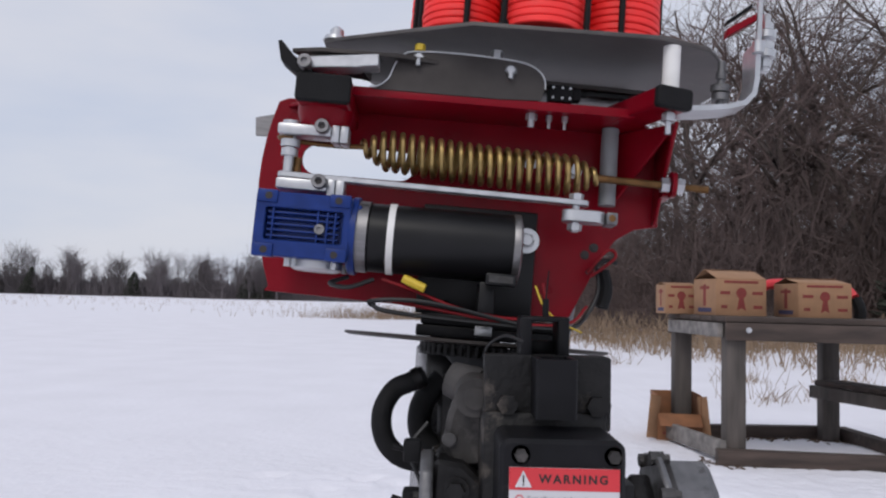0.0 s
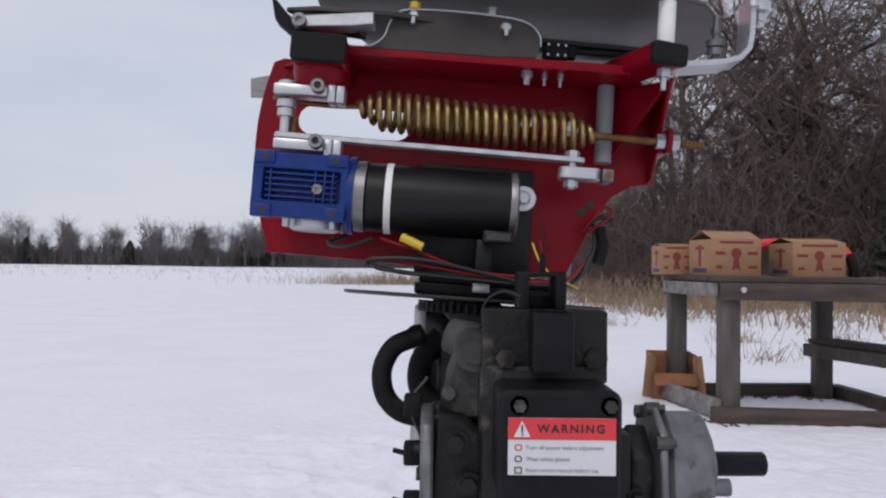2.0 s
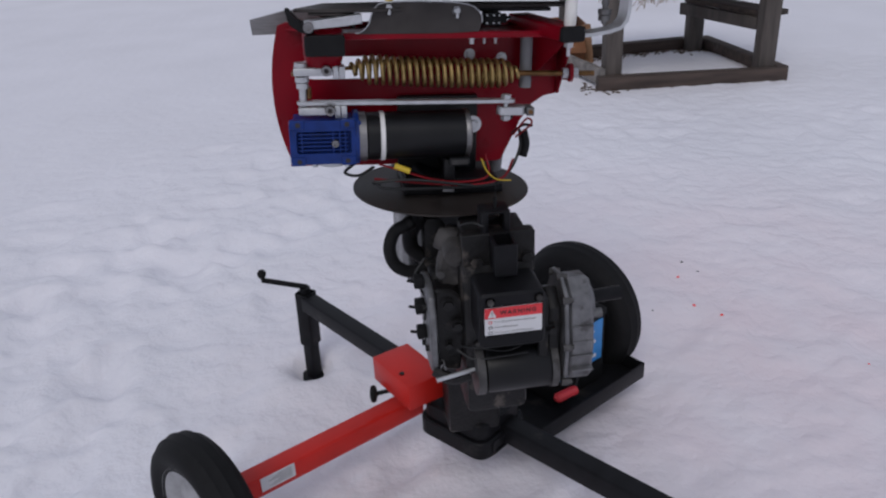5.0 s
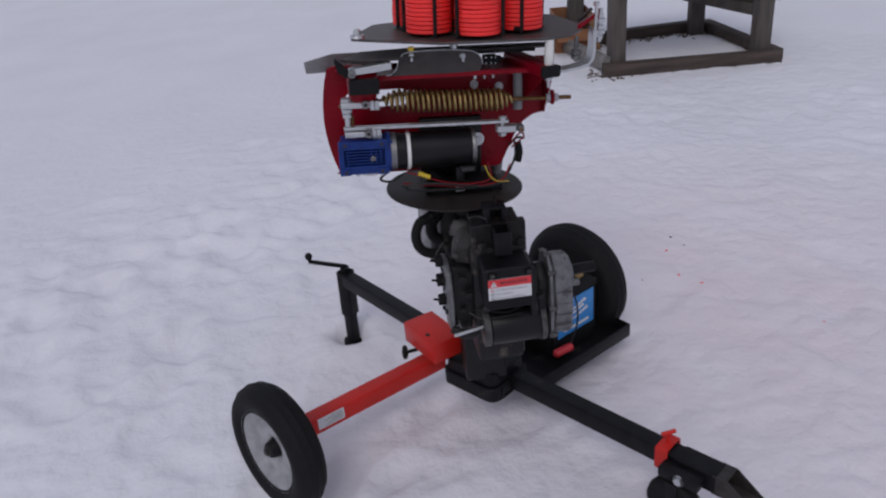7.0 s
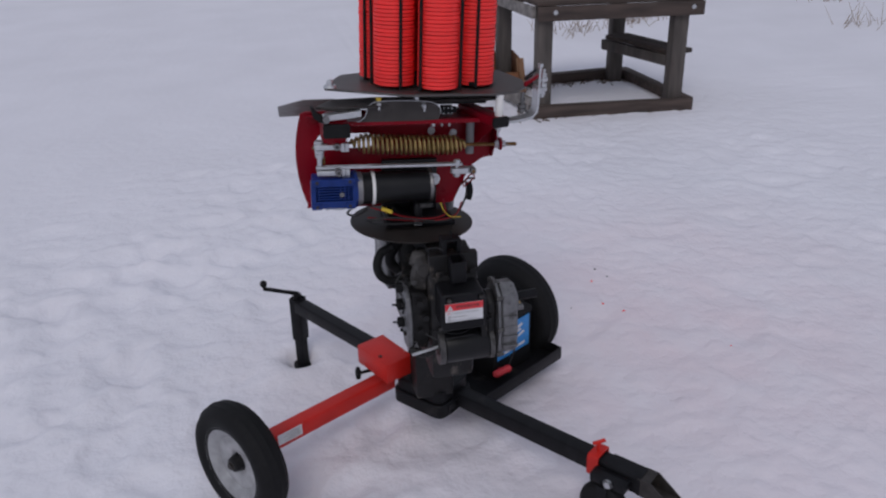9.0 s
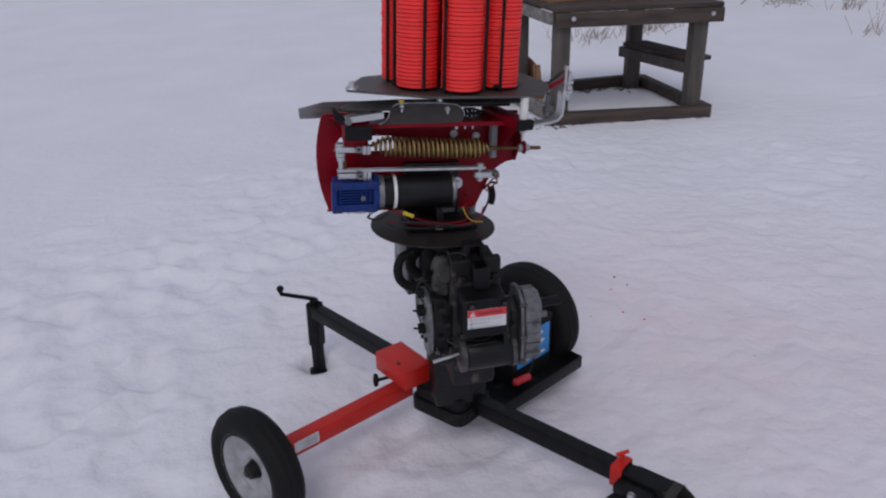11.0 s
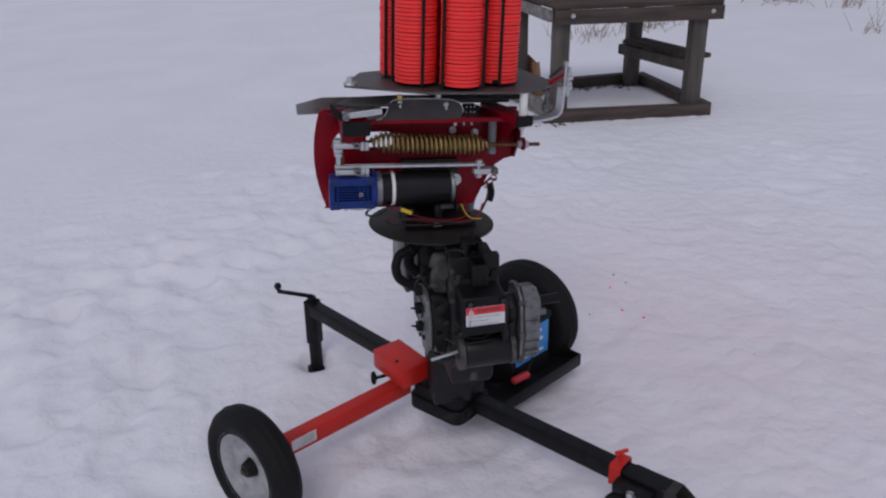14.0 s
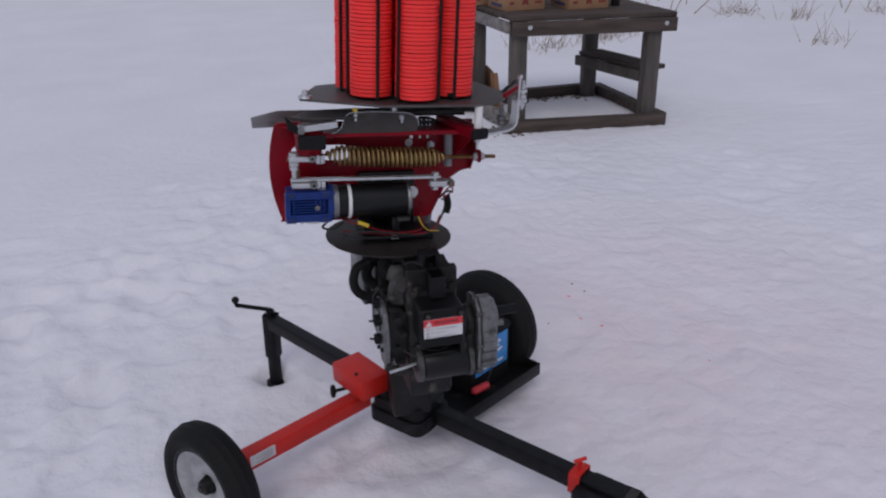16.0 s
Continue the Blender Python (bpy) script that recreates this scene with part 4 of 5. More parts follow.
# castings on the flank
bm = bmesh.new()
rod(bm, (0.076, 0.165, 0.842), (0.045, 0.18, 0.852), 0.024, 22, 0.02)
rod(bm, (0.07, 0.12, 0.838), (0.07, 0.19, 0.846), 0.021, 22)
rod(bm, (0.07, 0.118, 0.838), (0.07, 0.121, 0.838), 0.012, 18)
wpart("boss", bm, DUSTY_BLACK, unit)
bm = bmesh.new()
prism(bm, [(0.175, 0.6), (0.2, 0.585), (0.24, 0.62), (0.27, 0.7), (0.25, 0.765), (0.2, 0.772), (0.175, 0.74)], 0.04, "yz", 0.03, bevel=0.006)
flank = wpart("flank_casting", bm, WORN_BLACK, unit, "oily black side casting")
bm = bmesh.new()
prism(bm, [(0.104, 0.62), (0.125, 0.596), (0.18, 0.585), (0.235, 0.63), (0.245, 0.71), (0.22, 0.765), (0.15, 0.778), (0.112, 0.762), (0.1, 0.7)], 0.014, "yz", 0.0135, bevel=0.003)
wpart("flank_cover", bm, ALU, flank, "worn grey aluminium side cover", top=unit)
for y, z in ((0.14, 0.64), (0.2, 0.615), (0.235, 0.68), (0.2, 0.76), (0.14, 0.73)):
    bm = bmesh.new()
    bolt(bm, (0.0135, y, z), (-1, 0, 0), 0.006, 0.007)
    wpart("cover_bolt", bm, WORN_BLACK, flank, top=unit)
for z, w in ((0.775, 0.02), (0.72, 0.028), (0.665, 0.022)):
    bm = box(bmesh.new(), (-0.006, 0.15, z - 0.012), (0.0132, 0.15 + w, z + 0.012), 0.003)
    rod(bm, (-0.018, 0.16, z + 0.004), (-0.004, 0.16, z), 0.003, 8)
    wpart("cable_lug", bm, RUBBER, unit)
bm = bmesh.new()
sweep(bm, [(0.035 + 0.004 * math.cos(t), 0.10 + t * 0.0028, 0.612 + 0.009 * math.sin(t)) for t in (i * 0.6 for i in range(90))], 0.002, 5)
wpart("coil_spring", bm, STEEL, unit)
for p, r in (((0.052, 0.118, 0.742), 0.013), ((0.066, 0.11, 0.7), 0.012), ((0.05, 0.118, 0.655), 0.009)):
    bm = bolt(bmesh.new(), p, (-0.1, -1, 0), r * 0.75, 0.009)
    wpart("side_bolt", bm, WORN_BLACK, unit)
bm = bmesh.new()
prism(bm, [(0.028, 0.6), (0.07, 0.59), (0.08, 0.66), (0.085, 0.745), (0.06, 0.768), (0.028, 0.773), (0.024, 0.69)], 0.05, "xz", 0.122, bevel=0.005)
wpart("front_casting", bm, WORN_BLACK, unit, "grimy black faceted casting")
bm = bmesh.new()
sweep(bm, smooth_path([(0.02, 0.12, 0.6), (0.05, 0.1, 0.59), (0.085, 0.1, 0.595)]), 0.012, 10)
wpart("elbow", bm, WORN_BLACK, unit)

# grimy details between the castings
bm = bmesh.new()
prism(bm, [(0.05, 0.86), (0.083, 0.864), (0.083, 0.76), (0.05, 0.757), (0.037, 0.782), (0.041, 0.811), (0.049, 0.836)], 0.032, "xz", 0.15, bevel=0.006)
wpart("lever_casting", bm, DUSTY_BLACK, unit, "dusty black cast lever")
bm = bmesh.new()
lathe(bm, [(0.003, 0.0), (0.0075, 0.0005), (0.0085, 0.004), (0.003, 0.006)], 18, "y")
bmesh.ops.transform(bm, matrix=Matrix.Translation((0.044, 0.1435, 0.79)), verts=bm.verts)
wpart("lever_cap", bm, OILY_ALU, unit)
for pts_, m_, r_ in (([(0.06, 0.09, 0.66), (0.09, 0.07, 0.648), (0.14, 0.06, 0.655), (0.19, 0.07, 0.65)], WIRE_BLACK, 0.0022),
                     ([(0.07, 0.1, 0.66), (0.1, 0.075, 0.668), (0.15, 0.065, 0.662), (0.2, 0.08, 0.672)], WIRE_BLACK, 0.0018),
                     ([(0.02, 0.2, 0.8), (0.0, 0.19, 0.77), (0.015, 0.17, 0.73), (0.01, 0.16, 0.69)], WIRE_BLACK, 0.0025),
                     ([(0.118, 0.1, 0.9), (0.1, 0.11, 0.905), (0.085, 0.13, 0.895), (0.08, 0.15, 0.88)], WIRE_BLACK, 0.0018)):
    bm = bmesh.new()
    sweep(bm, smooth_path(pts_), r_, 6)
    wpart("loose_wire", bm, m_, unit)
for p, d in (((0.19, 0.09, 0.668), (0, -1, 0)), ((0.15, 0.09, 0.675), (0, -1, 0)), ((0.1, 0.09, 0.67), (0, -1, 0)), ((0.207, 0.12, 0.8), (1, 0, 0)), ((0.207, 0.2, 0.74), (1, 0, 0))):
    wpart("case_bolt", bolt(bmesh.new(), p, d, 0.0055, 0.006), OILY_ALU, unit)

# horizontal motor below the cover and its drive housing
bm = bmesh.new()
lathe(bm, [(0.03, 0.0), (0.046, 0.006), (0.048, 0.012), (0.048, 0.125), (0.046, 0.13)], 36, "x")
bmesh.ops.translate(bm, vec=(0.105, 0.095, 0.61), verts=bm.verts)
motor = wpart("lower_motor", bm, MOTOR_BLACK, unit, "satin black cylindrical motor")
for x0, x1, r in ((0.092, 0.107, 0.05), (0.232, 0.245, 0.051)):
    bm = bmesh.new()
    lathe(bm, [(0.02, x0), (r, x0), (r, x1), (0.02, x1)], 30, "x")
    bmesh.ops.translate(bm, vec=(0, 0.095, 0.61), verts=bm.verts)
    wpart("motor_end_bell", bm, OILY_ALU, motor, top=unit)
bm = bmesh.new()
rod(bm, (0.018, 0.08, 0.605), (0.092, 0.09, 0.613), 0.0045, 10)
wpart("motor_shaft", bm, ZINC, motor, top=unit)
bm = bmesh.new()
prism(bm, [(0.06, 0.585), (0.1, 0.565), (0.15, 0.575), (0.165, 0.64), (0.165, 0.73), (0.145, 0.772), (0.1, 0.782), (0.065, 0.76), (0.05, 0.66)], 0.05, "yz", 0.262, bevel=0.008)
housing = wpart("drive_housing", bm, ALU, unit, "grey cast aluminium drive housing")
bm = bmesh.new()
prism(bm, [(0.055, 0.58), (0.1, 0.558), (0.155, 0.57), (0.172, 0.64), (0.172, 0.733), (0.15, 0.78), (0.1, 0.79), (0.058, 0.766), (0.043, 0.66)], 0.008, "yz", 0.254, bevel=0.002)
wpart("housing_flange", bm, ALU, housing, top=unit)
bm = bmesh.new()
prism(bm, [(0.07, 0.6), (0.14, 0.6), (0.155, 0.74), (0.1, 0.768), (0.065, 0.74)], 0.022, "yz", 0.228, bevel=0.003)
wpart("housing_back", bm, WORN_BLACK, housing, top=unit)
for y, z in ((0.052, 0.585), (0.046, 0.665), (0.058, 0.757), (0.1, 0.784), (0.145, 0.773)):
    bm = bmesh.new()
    bolt(bm, (0.264, y, z), (1, 0, 0), 0.0048, 0.006)
    rod(bm, (0.25, y, z), (0.263, y, z), 0.007, 10)
    wpart("flange_bolt", bm, OILY_ALU, housing, top=unit)
for k, z in enumerate((0.61, 0.64, 0.67, 0.7)):
    bm = box(bmesh.new(), (0.268, 0.046 + 0.002 * k, z - 0.002), (0.309, 0.07, z + 0.002), 0.001)
    wpart("housing_rib", bm, ALU, housing, top=unit)
bm = bmesh.new()
lathe(bm, [(0.02, 0.308), (0.036, 0.308), (0.038, 0.312), (0.034, 0.32), (0.018, 0.322)], 28, "x")
bmesh.ops.translate(bm, vec=(0, 0.115, 0.72), verts=bm.verts)
wpart("bearing_cap", bm, ALU, housing, top=unit)
bm = bmesh.new()
rod(bm, (0.31, 0.12, 0.722), (0.385, 0.13, 0.72), 0.013, 18)
wpart("output_shaft", bm, BLACK, unit)
bm = bmesh.new()
rod(bm, (0.31, 0.09, 0.705), (0.335, 0.09, 0.705), 0.009, 14)
wpart("stud", bm, ALU, unit)
bm = bmesh.new()
box(bm, (0.208, 0.06, 0.59), (0.226, 0.17, 0.765), 0.003)
bolt(bm, (0.232, 0.06, 0.7), (0, -1, 0), 0.008, 0.01)
wpart("motor_plate", bm, WORN_BLACK, unit)

# leaning arm that carries the turntable, hoses and rear cover
HEAD = pose(0.0794, 0.3505, 0.9, -2.5, 3.5, 0)
bm = square_tube(V(0.125, 0.27, 0.82), V(0.035, 0.37, 0.92), 0.05)
box(bm, (0.04, 0.32, 0.885), (0.1, 0.4, 0.912), 0.006)
wpart("leaning_arm", bm, BLACK, unit)
bm = bmesh.new()
box(bm, (0.03, 0.3, 0.55), (0.1, 0.44, 0.84), 0.02)
wpart("arm_knuckle", bm, WORN_BLACK, unit)
bm = bmesh.new()
sweep(bm, smooth_path([(0.012, 0.285, 0.845), (-0.005, 0.28, 0.837), (-0.026, 0.28, 0.826), (-0.039, 0.27, 0.799), (-0.034, 0.265, 0.767), (-0.012, 0.265, 0.746), (0.019, 0.27, 0.742), (0.05, 0.28, 0.752)]), 0.0128, 14)
wpart("thick_hose", bm, RUBBER, unit, "thick black rubber hose loop")
bm = bmesh.new()
sweep(bm, smooth_path([(0.036, 0.32, 0.838), (0.018, 0.32, 0.819), (0.007, 0.325, 0.795), (0.009, 0.325, 0.766), (0.03, 0.32, 0.745)]), 0.0155, 12)
wpart("thick_hose", bm, RUBBER, unit)
for p, d in (((0.004, 0.2825, 0.841), (-0.8, -0.1, -0.4)), ((0.034, 0.275, 0.746), (0.9, 0.2, 0.25))):
    bm = bmesh.new()
    d = Vector(d).normalized()
    rod(bm, Vector(p) - d * 0.005, Vector(p) + d * 0.005, 0.0145, 18)
    wpart("hose_clip", bm, WORN_BLACK, unit)
cov = Matrix.Translation((0.044, 0.49, 0.77)) @ pose(0, 0, 0, 2, -4, 10)
bm = bmesh.new()
sub = bmesh.new()
box(sub, (-0.055, -0.06, -0.14), (0.07, 0.07, 0.1), 0.006)
for v in sub.verts:
    f = (v.co.z + 0.14) / 0.24
    v.co.x *= 1.0 - 0.35 * f
    v.co.y *= 1.0 - 0.2 * f
join(bm, sub, cov)
cover = wpart("rear_cover", bm, COVER_BLACK, unit, "black folded sheet-metal cover")
bm = bmesh.new()
box(bm, (-0.0005, -0.03, 0.045), (0.0005, 0.03, 0.075), 0, cov @ Matrix.Translation((-0.0415, 0, 0)) @ pose(0, 0, 0, 0, 4, 0))
wpart("cover_sticker", bm, LABEL_RED, cover, top=unit)

# ---- the thrower head ----
head = thing("clay_thrower_head", HEAD, "red steel clay thrower head with spring, blue gearbox and motor", "clay thrower")


def hp(name, bm, material, label="", parent=None, smooth=35):
    return part(name, bm, material, parent or head, label, None, smooth)


bm = bmesh.new()
lathe(bm, [(0.02, -0.018), (0.17, -0.018), (0.176, -0.016), (0.176, -0.013), (0.02, -0.013)], 64)
hp("turntable_disc", bm, DISC_STEEL, "thin dark steel turntable disc")
bm = bmesh.new()
lathe(bm, [(0.02, -0.034), (0.066, -0.034), (0.068, -0.032), (0.068, -0.021), (0.02, -0.021)], 48)
hp("sprocket", bm, STEEL_WORN)
bm = bmesh.new()
for i in range(44):
    a = 2 * math.pi * i / 44
    c, q = math.cos(a), math.sin(a)
    rod(bm, (0.071 * c, 0.071 * q, -0.035), (0.071 * c, 0.071 * q, -0.02), 0.0036, 8)
    m = Matrix.Translation((0.071 * c, 0.071 * q, 0)) @ Matrix.Rotation(a, 4, "Z")
    for z in ((-0.0345, -0.0225) if i % 2 else (-0.033, -0.024)):
        box(bm, (-0.0032, -0.0062, z), (0.0032, 0.0062, z + 0.0012), 0, m)
hp("drive_chain", bm, WORN_BLACK, "black roller chain round a sprocket")
bm = bmesh.new()
box(bm, (-0.08, -0.06, -0.012), (0.115, 0.085, 0.003), 0.003)
hp("swivel_plate", bm, BLACK)
bm = bmesh.new()
box(bm, (-0.075, -0.055, 0.0035), (0.105, 0.08, 0.018), 0.003)
hp("swivel_plate", bm, BLACK)
bm = bmesh.new()
box(bm, (-0.005, -0.066, -0.006), (0.017, -0.0605, 0.006), 0.001)
hp("sensor_clip", bm, ZINC)
bm = bmesh.new()
box(bm, (-0.085, 0.0, 0.018), (0.072, 0.0205, 0.168), 0.003)
hp("motor_mount", bm, MOTOR_BLACK, "black steel mounting plate")
bm = bmesh.new()
box(bm, (-0.004, -0.075, 0.018), (0.016, -0.0005, 0.062), 0.002)
hp("motor_bracket", bm, MOTOR_BLACK)

slot = rounded(-0.263, 0.2, -0.104, 0.2425, 0.0205, 6)
left = [(-0.3205 + 0.0215 * ((k - 3.9) / 4.4) ** 2, 0.3 - 0.262 * k / 9) for k in range(10)]
outline = left + [(-0.297, 0.031), (-0.0986, 0.0275), (0.118, 0.0275), (0.128, 0.031), (0.148, 0.075), (0.163, 0.109), (0.1836, 0.1414), (0.21, 0.159), (0.242, 0.1656), (0.242, 0.24),
                  (0.238, 0.306), (-0.29, 0.306)]
bm = bmesh.new()
prism(bm, outline, 0.006, "xz", 0.022, holes=[slot], bevel=0.0008)
hp("back_plate", bm, RED, "glossy dark red steel plate with a long slot")
bm = bmesh.new()
prism(bm, [(-0.196, -0.078), (0.178, -0.078), (0.232, 0.0215), (-0.29, 0.0215)], 0.005, "xy", 0.292, bevel=0.001)
hp("top_channel", bm, RED, "red folded channel")
bm = bmesh.new()
box(bm, (-0.196, -0.082, 0.288), (0.178, -0.0775, 0.3), 0.0015)
hp("channel_lip", bm, RED)
bm = bmesh.new()
prism(bm, [(-0.075, 0.291), (0.0215, 0.291), (0.0215, 0.166), (0.01, 0.166)], 0.005, "yz", 0.232, bevel=0.001)
hp("end_gusset", bm, RED)
bm = bmesh.new()
rib = bmesh.new()
prism(rib, [(0.0, 0.0), (0.105, 0.0), (0.004, -0.1)], 0.005, "xz", 0, bevel=0.001)
join(bm, rib, Matrix.Translation((0.172, 0.018, 0.2915)) @ Matrix.Rotation(radians(-52), 4, "Z"))
hp("rib", bm, RED)


def head_tube(a, b, w, h):
    a, b = Vector(a), Vector(b)
    d = (b - a).normalized()
    s = d.cross(V(0, 0, 1)).normalized()
    u = s.cross(d)
    m = Matrix((s, d, u)).transposed().to_4x4()
    m.translation = a
    bm = bmesh.new()
    prism(bm, rounded(-w / 2, -h / 2, w / 2, h / 2, 0.004, 3), (b - a).length, "xz", 0)
    bmesh.ops.transform(bm, matrix=m, verts=bm.verts)
    return bm, m, (b - a).length


for a, b, w, h in (((0.155, 0.03, 0.306), (0.211, -0.137, 0.3005), 0.047, 0.025), ((-0.222, 0.03, 0.2845), (-0.2195, -0.113, 0.2835), 0.067, 0.034)):
    bm, m, L = head_tube(a, b, w, h)
    t_ = hp("cross_tube", bm, RED)
    bm = bmesh.new()
    prism(bm, rounded(-w / 2 - 0.001, -h / 2 - 0.001, w / 2 + 0.001, h / 2 + 0.001, 0.005, 3), 0.012, "xz", L - 0.006, bevel=0.002)
    bmesh.ops.transform(bm, matrix=m, verts=bm.verts)
    hp("end_cap", bm, RUBBER, "black plastic end cap", t_)
bm = bmesh.new()
lathe(bm, [(0.026, 0.238), (0.031, 0.243), (0.036, 0.262), (0.036, 0.303), (0.03, 0.309), (0.026, 0.318), (0.012, 0.319)], 28)
bmesh.ops.translate(bm, vec=(-0.222, -0.062, 0), verts=bm.verts)
hp("pivot_bush", bm, RED, "red pivot housing")

# gearbox
gb = bmesh.new()
x0, x1, z0, z1, yf = -0.29, -0.171, 0.0702, 0.1508, -0.104
box(gb, (x0 + 0.006, yf + 0.014, z0 + 0.006), (x1 + 0.012, -0.015, z1 - 0.006), 0.004)
gear = hp("gearbox", gb, BLUE, "ribbed blue painted worm gearbox")
gb = bmesh.new()
prism(gb, rounded(x0, z0, x1, z1, 0.006, 3), 0.02, "xz", yf, holes=[rounded(x0 + 0.013, z0 + 0.02, x1 - 0.009, z1 - 0.02, 0.003, 3)], bevel=0.0012)
hp("face_frame", gb, BLUE, "", gear)
for k in range(5):
    z = z0 + 0.0255 + k * 0.0074
    hp("cooling_rib", box(bmesh.new(), (x0 + 0.015, yf + 0.004, z - 0.0013), (x1 - 0.014, yf + 0.017, z + 0.0013), 0.0008), BLUE, "", gear)
for x in (x0 + 0.022, x0 + 0.078, x0 + 0.09, x0 + 0.1):
    hp("cross_rib", box(bmesh.new(), (x - 0.0013, yf + 0.003, z0 + 0.02), (x + 0.0013, yf + 0.017, z1 - 0.02), 0.0008), BLUE, "", gear)
# solid ink-dark discs paint the shade of the mounting holes; nothing is drilled
for x, z in ((x0 + 0.016, z0 + 0.0065), (x1 - 0.016, z0 + 0.0065), (x0 + 0.016, z1 - 0.0065), (x1 - 0.016, z1 - 0.0065)):
    bm = bmesh.new()
    lathe(bm, [(0.002, yf - 0.0036), (0.0046, yf - 0.0036), (0.0046, yf - 0.002), (0.002, yf - 0.002)], 14, "y")
    bmesh.ops.translate(bm, vec=(x, 0, z), verts=bm.verts)
    hp("mount_hole_shade", bm, LABEL_INK, "", gear)
for x in (x0 + 0.001, x1 - 0.027):
    for z in (z0 - 0.0015, z1 - 0.0145):
        hp("corner_lug", box(bmesh.new(), (x, yf - 0.003, z), (x + 0.026, yf + 0.012, z + 0.016), 0.0015), BLUE, "", gear)
bm = bmesh.new()
lathe(bm, [(0.0015, yf - 0.001), (0.0032, yf - 0.001), (0.0034, yf - 0.004), (0.0062, yf - 0.004), (0.007, yf - 0.002), (0.007, yf + 0.006), (0.002, yf + 0.008)], 20, "y")
bmesh.ops.translate(bm, vec=(-0.2085, 0.004, 0.1075), verts=bm.verts)
hp("filler_plug", bm, STEEL, "", gear)
bm = bmesh.new()
lathe(bm, [(0.02, -0.153), (0.048, -0.153), (0.0505, -0.15), (0.0505, -0.1425), (0.02, -0.1425)], 36, "x")
bmesh.ops.translate(bm, vec=(-0.022, -0.055, 0.108), verts=bm.verts)
hp("flange", bm, BLUE, "", gear)
bm = bmesh.new()
lathe(bm, [(0.012, 0.058), (0.028, 0.058), (0.033, 0.061), (0.033, 0.0715), (0.012, 0.0715)], 28)
bmesh.ops.translate(bm, vec=(-0.215, -0.055, 0), verts=bm.verts)
for a in range(4):
    t = a * math.pi / 2 + 0.7
    bolt(bm, (-0.215 + 0.042 * math.cos(t), -0.055 + 0.042 * math.sin(t), 0.07), (0, 0, -1), 0.005, 0.01)
hp("output_cover", bm, ZINC, "", gear)
for z in (0.076, 0.14):
    bm = bmesh.new()
    bolt(bm, (-0.1752, -0.092, z), (-1, 0, 0), 0.005, 0.006)
    hp("flange_bolt", bm, ZINC, "", gear)
MC = V(-0.022, -0.055, 0.108)


def turned(profile, seg=48):
    b = lathe(bmesh.new(), profile, seg, "x")
    bmesh.ops.translate(b, vec=MC, verts=b.verts)
    return b


motor2 = hp("motor", turned([(0.01, -0.128), (0.043, -0.128), (0.0445, -0.126), (0.0445, 0.056), (0.043, 0.058), (0.01, 0.058)]), MOTOR_BLACK, "satin black cylindrical electric motor")
hp("motor_collar", turned([(0.01, -0.1425), (0.0462, -0.1425), (0.0462, -0.1285), (0.01, -0.1285)]), STEEL, "", motor2)
hp("motor_end_ring", turned([(0.01, 0.0565), (0.0455, 0.0565), (0.0462, 0.058), (0.0462, 0.065), (0.037, 0.068), (0.01, 0.068)]), STEEL, "", motor2)
tie = turned([(0.0447, -0.103), (0.0461, -0.103), (0.0461, -0.0945), (0.0447, -0.0945)])
hp("cable_tie", tie, WHITE, "white nylon strap", motor2)
bm = bmesh.new()
box(bm, (0.002, -0.102, 0.057), (0.04, -0.085, 0.072), 0.002)
hp("strap_bracket", bm, MOTOR_BLACK, "", motor2)
bm = bmesh.new()
box(bm, (0.006, -0.1032, 0.0605), (0.036, -0.1022, 0.069), 0.0)
hp("motor_plate_label", bm, OILY_ALU, "", motor2)
bm = bmesh.new()
lathe(bm, [(0.006, -0.002), (0.0165, -0.002), (0.0165, 0.002), (0.006, 0.002)], 20, "y")
bmesh.ops.translate(bm, vec=(0.0545, -0.045, 0.1225), verts=bm.verts)
bolt(bm, (0.0545, -0.047, 0.1225), (0, -1, 0), 0.007, 0.007)
hp("strap_bolt", bm, ZINC, "", motor2)

# spring and its rods
pts, rad = [], 0.0248
turns = 25
for i in range(turns * 18 + 1):
    f = i / (turns * 18)
    r = rad * min(1, 0.25 + f * 7, 0.25 + (1 - f) * 7)
    a = 2 * math.pi * turns * f
    pts.append((-0.175 + 0.32 * f, -0.035 + r * math.cos(a), 0.231 - 0.0157 * f - 0.003 * math.sin(math.pi * f) + r * math.sin(a)))
bm = bmesh.new()
sweep(bm, pts, 0.0038, 7)
hp("coil_spring", bm, BRASS, "gold zinc-plated extension spring")
bm = bmesh.new()
sweep(bm, [(0.138, -0.035, 0.2155), (0.291, -0.035, 0.2125)], 0.0052, 10)
hp("threaded_rod", bm, BRASS_DARK)
bm = bmesh.new()
sweep(bm, smooth_path([(-0.17, -0.035, 0.231), (-0.21, -0.036, 0.2295), (-0.25, -0.045, 0.2285), (-0.276, -0.058, 0.2285), (-0.274, -0.072, 0.2275), (-0.258, -0.075, 0.227)]), 0.0035, 8)
hp("spring_hook", bm, BRASS_DARK)
bm = bmesh.new()
prism(bm, rounded(-0.051, 0.198, -0.019, 0.232, 0.012, 5), 0.006, "yz", 0.2405)
box(bm, (0.2325, -0.03, 0.2), (0.2465, 0.0215, 0.206), 0.001)
hp("rod_eye", bm, RED)
for x in (0.2335, 0.2525):
    bm = bmesh.new()
    rod(bm, (x - 0.0055, -0.035, 0.214), (x + 0.0055, -0.035, 0.214), 0.0105, 6)
    hp("nut", bm, ZINC)
bm = bmesh.new()
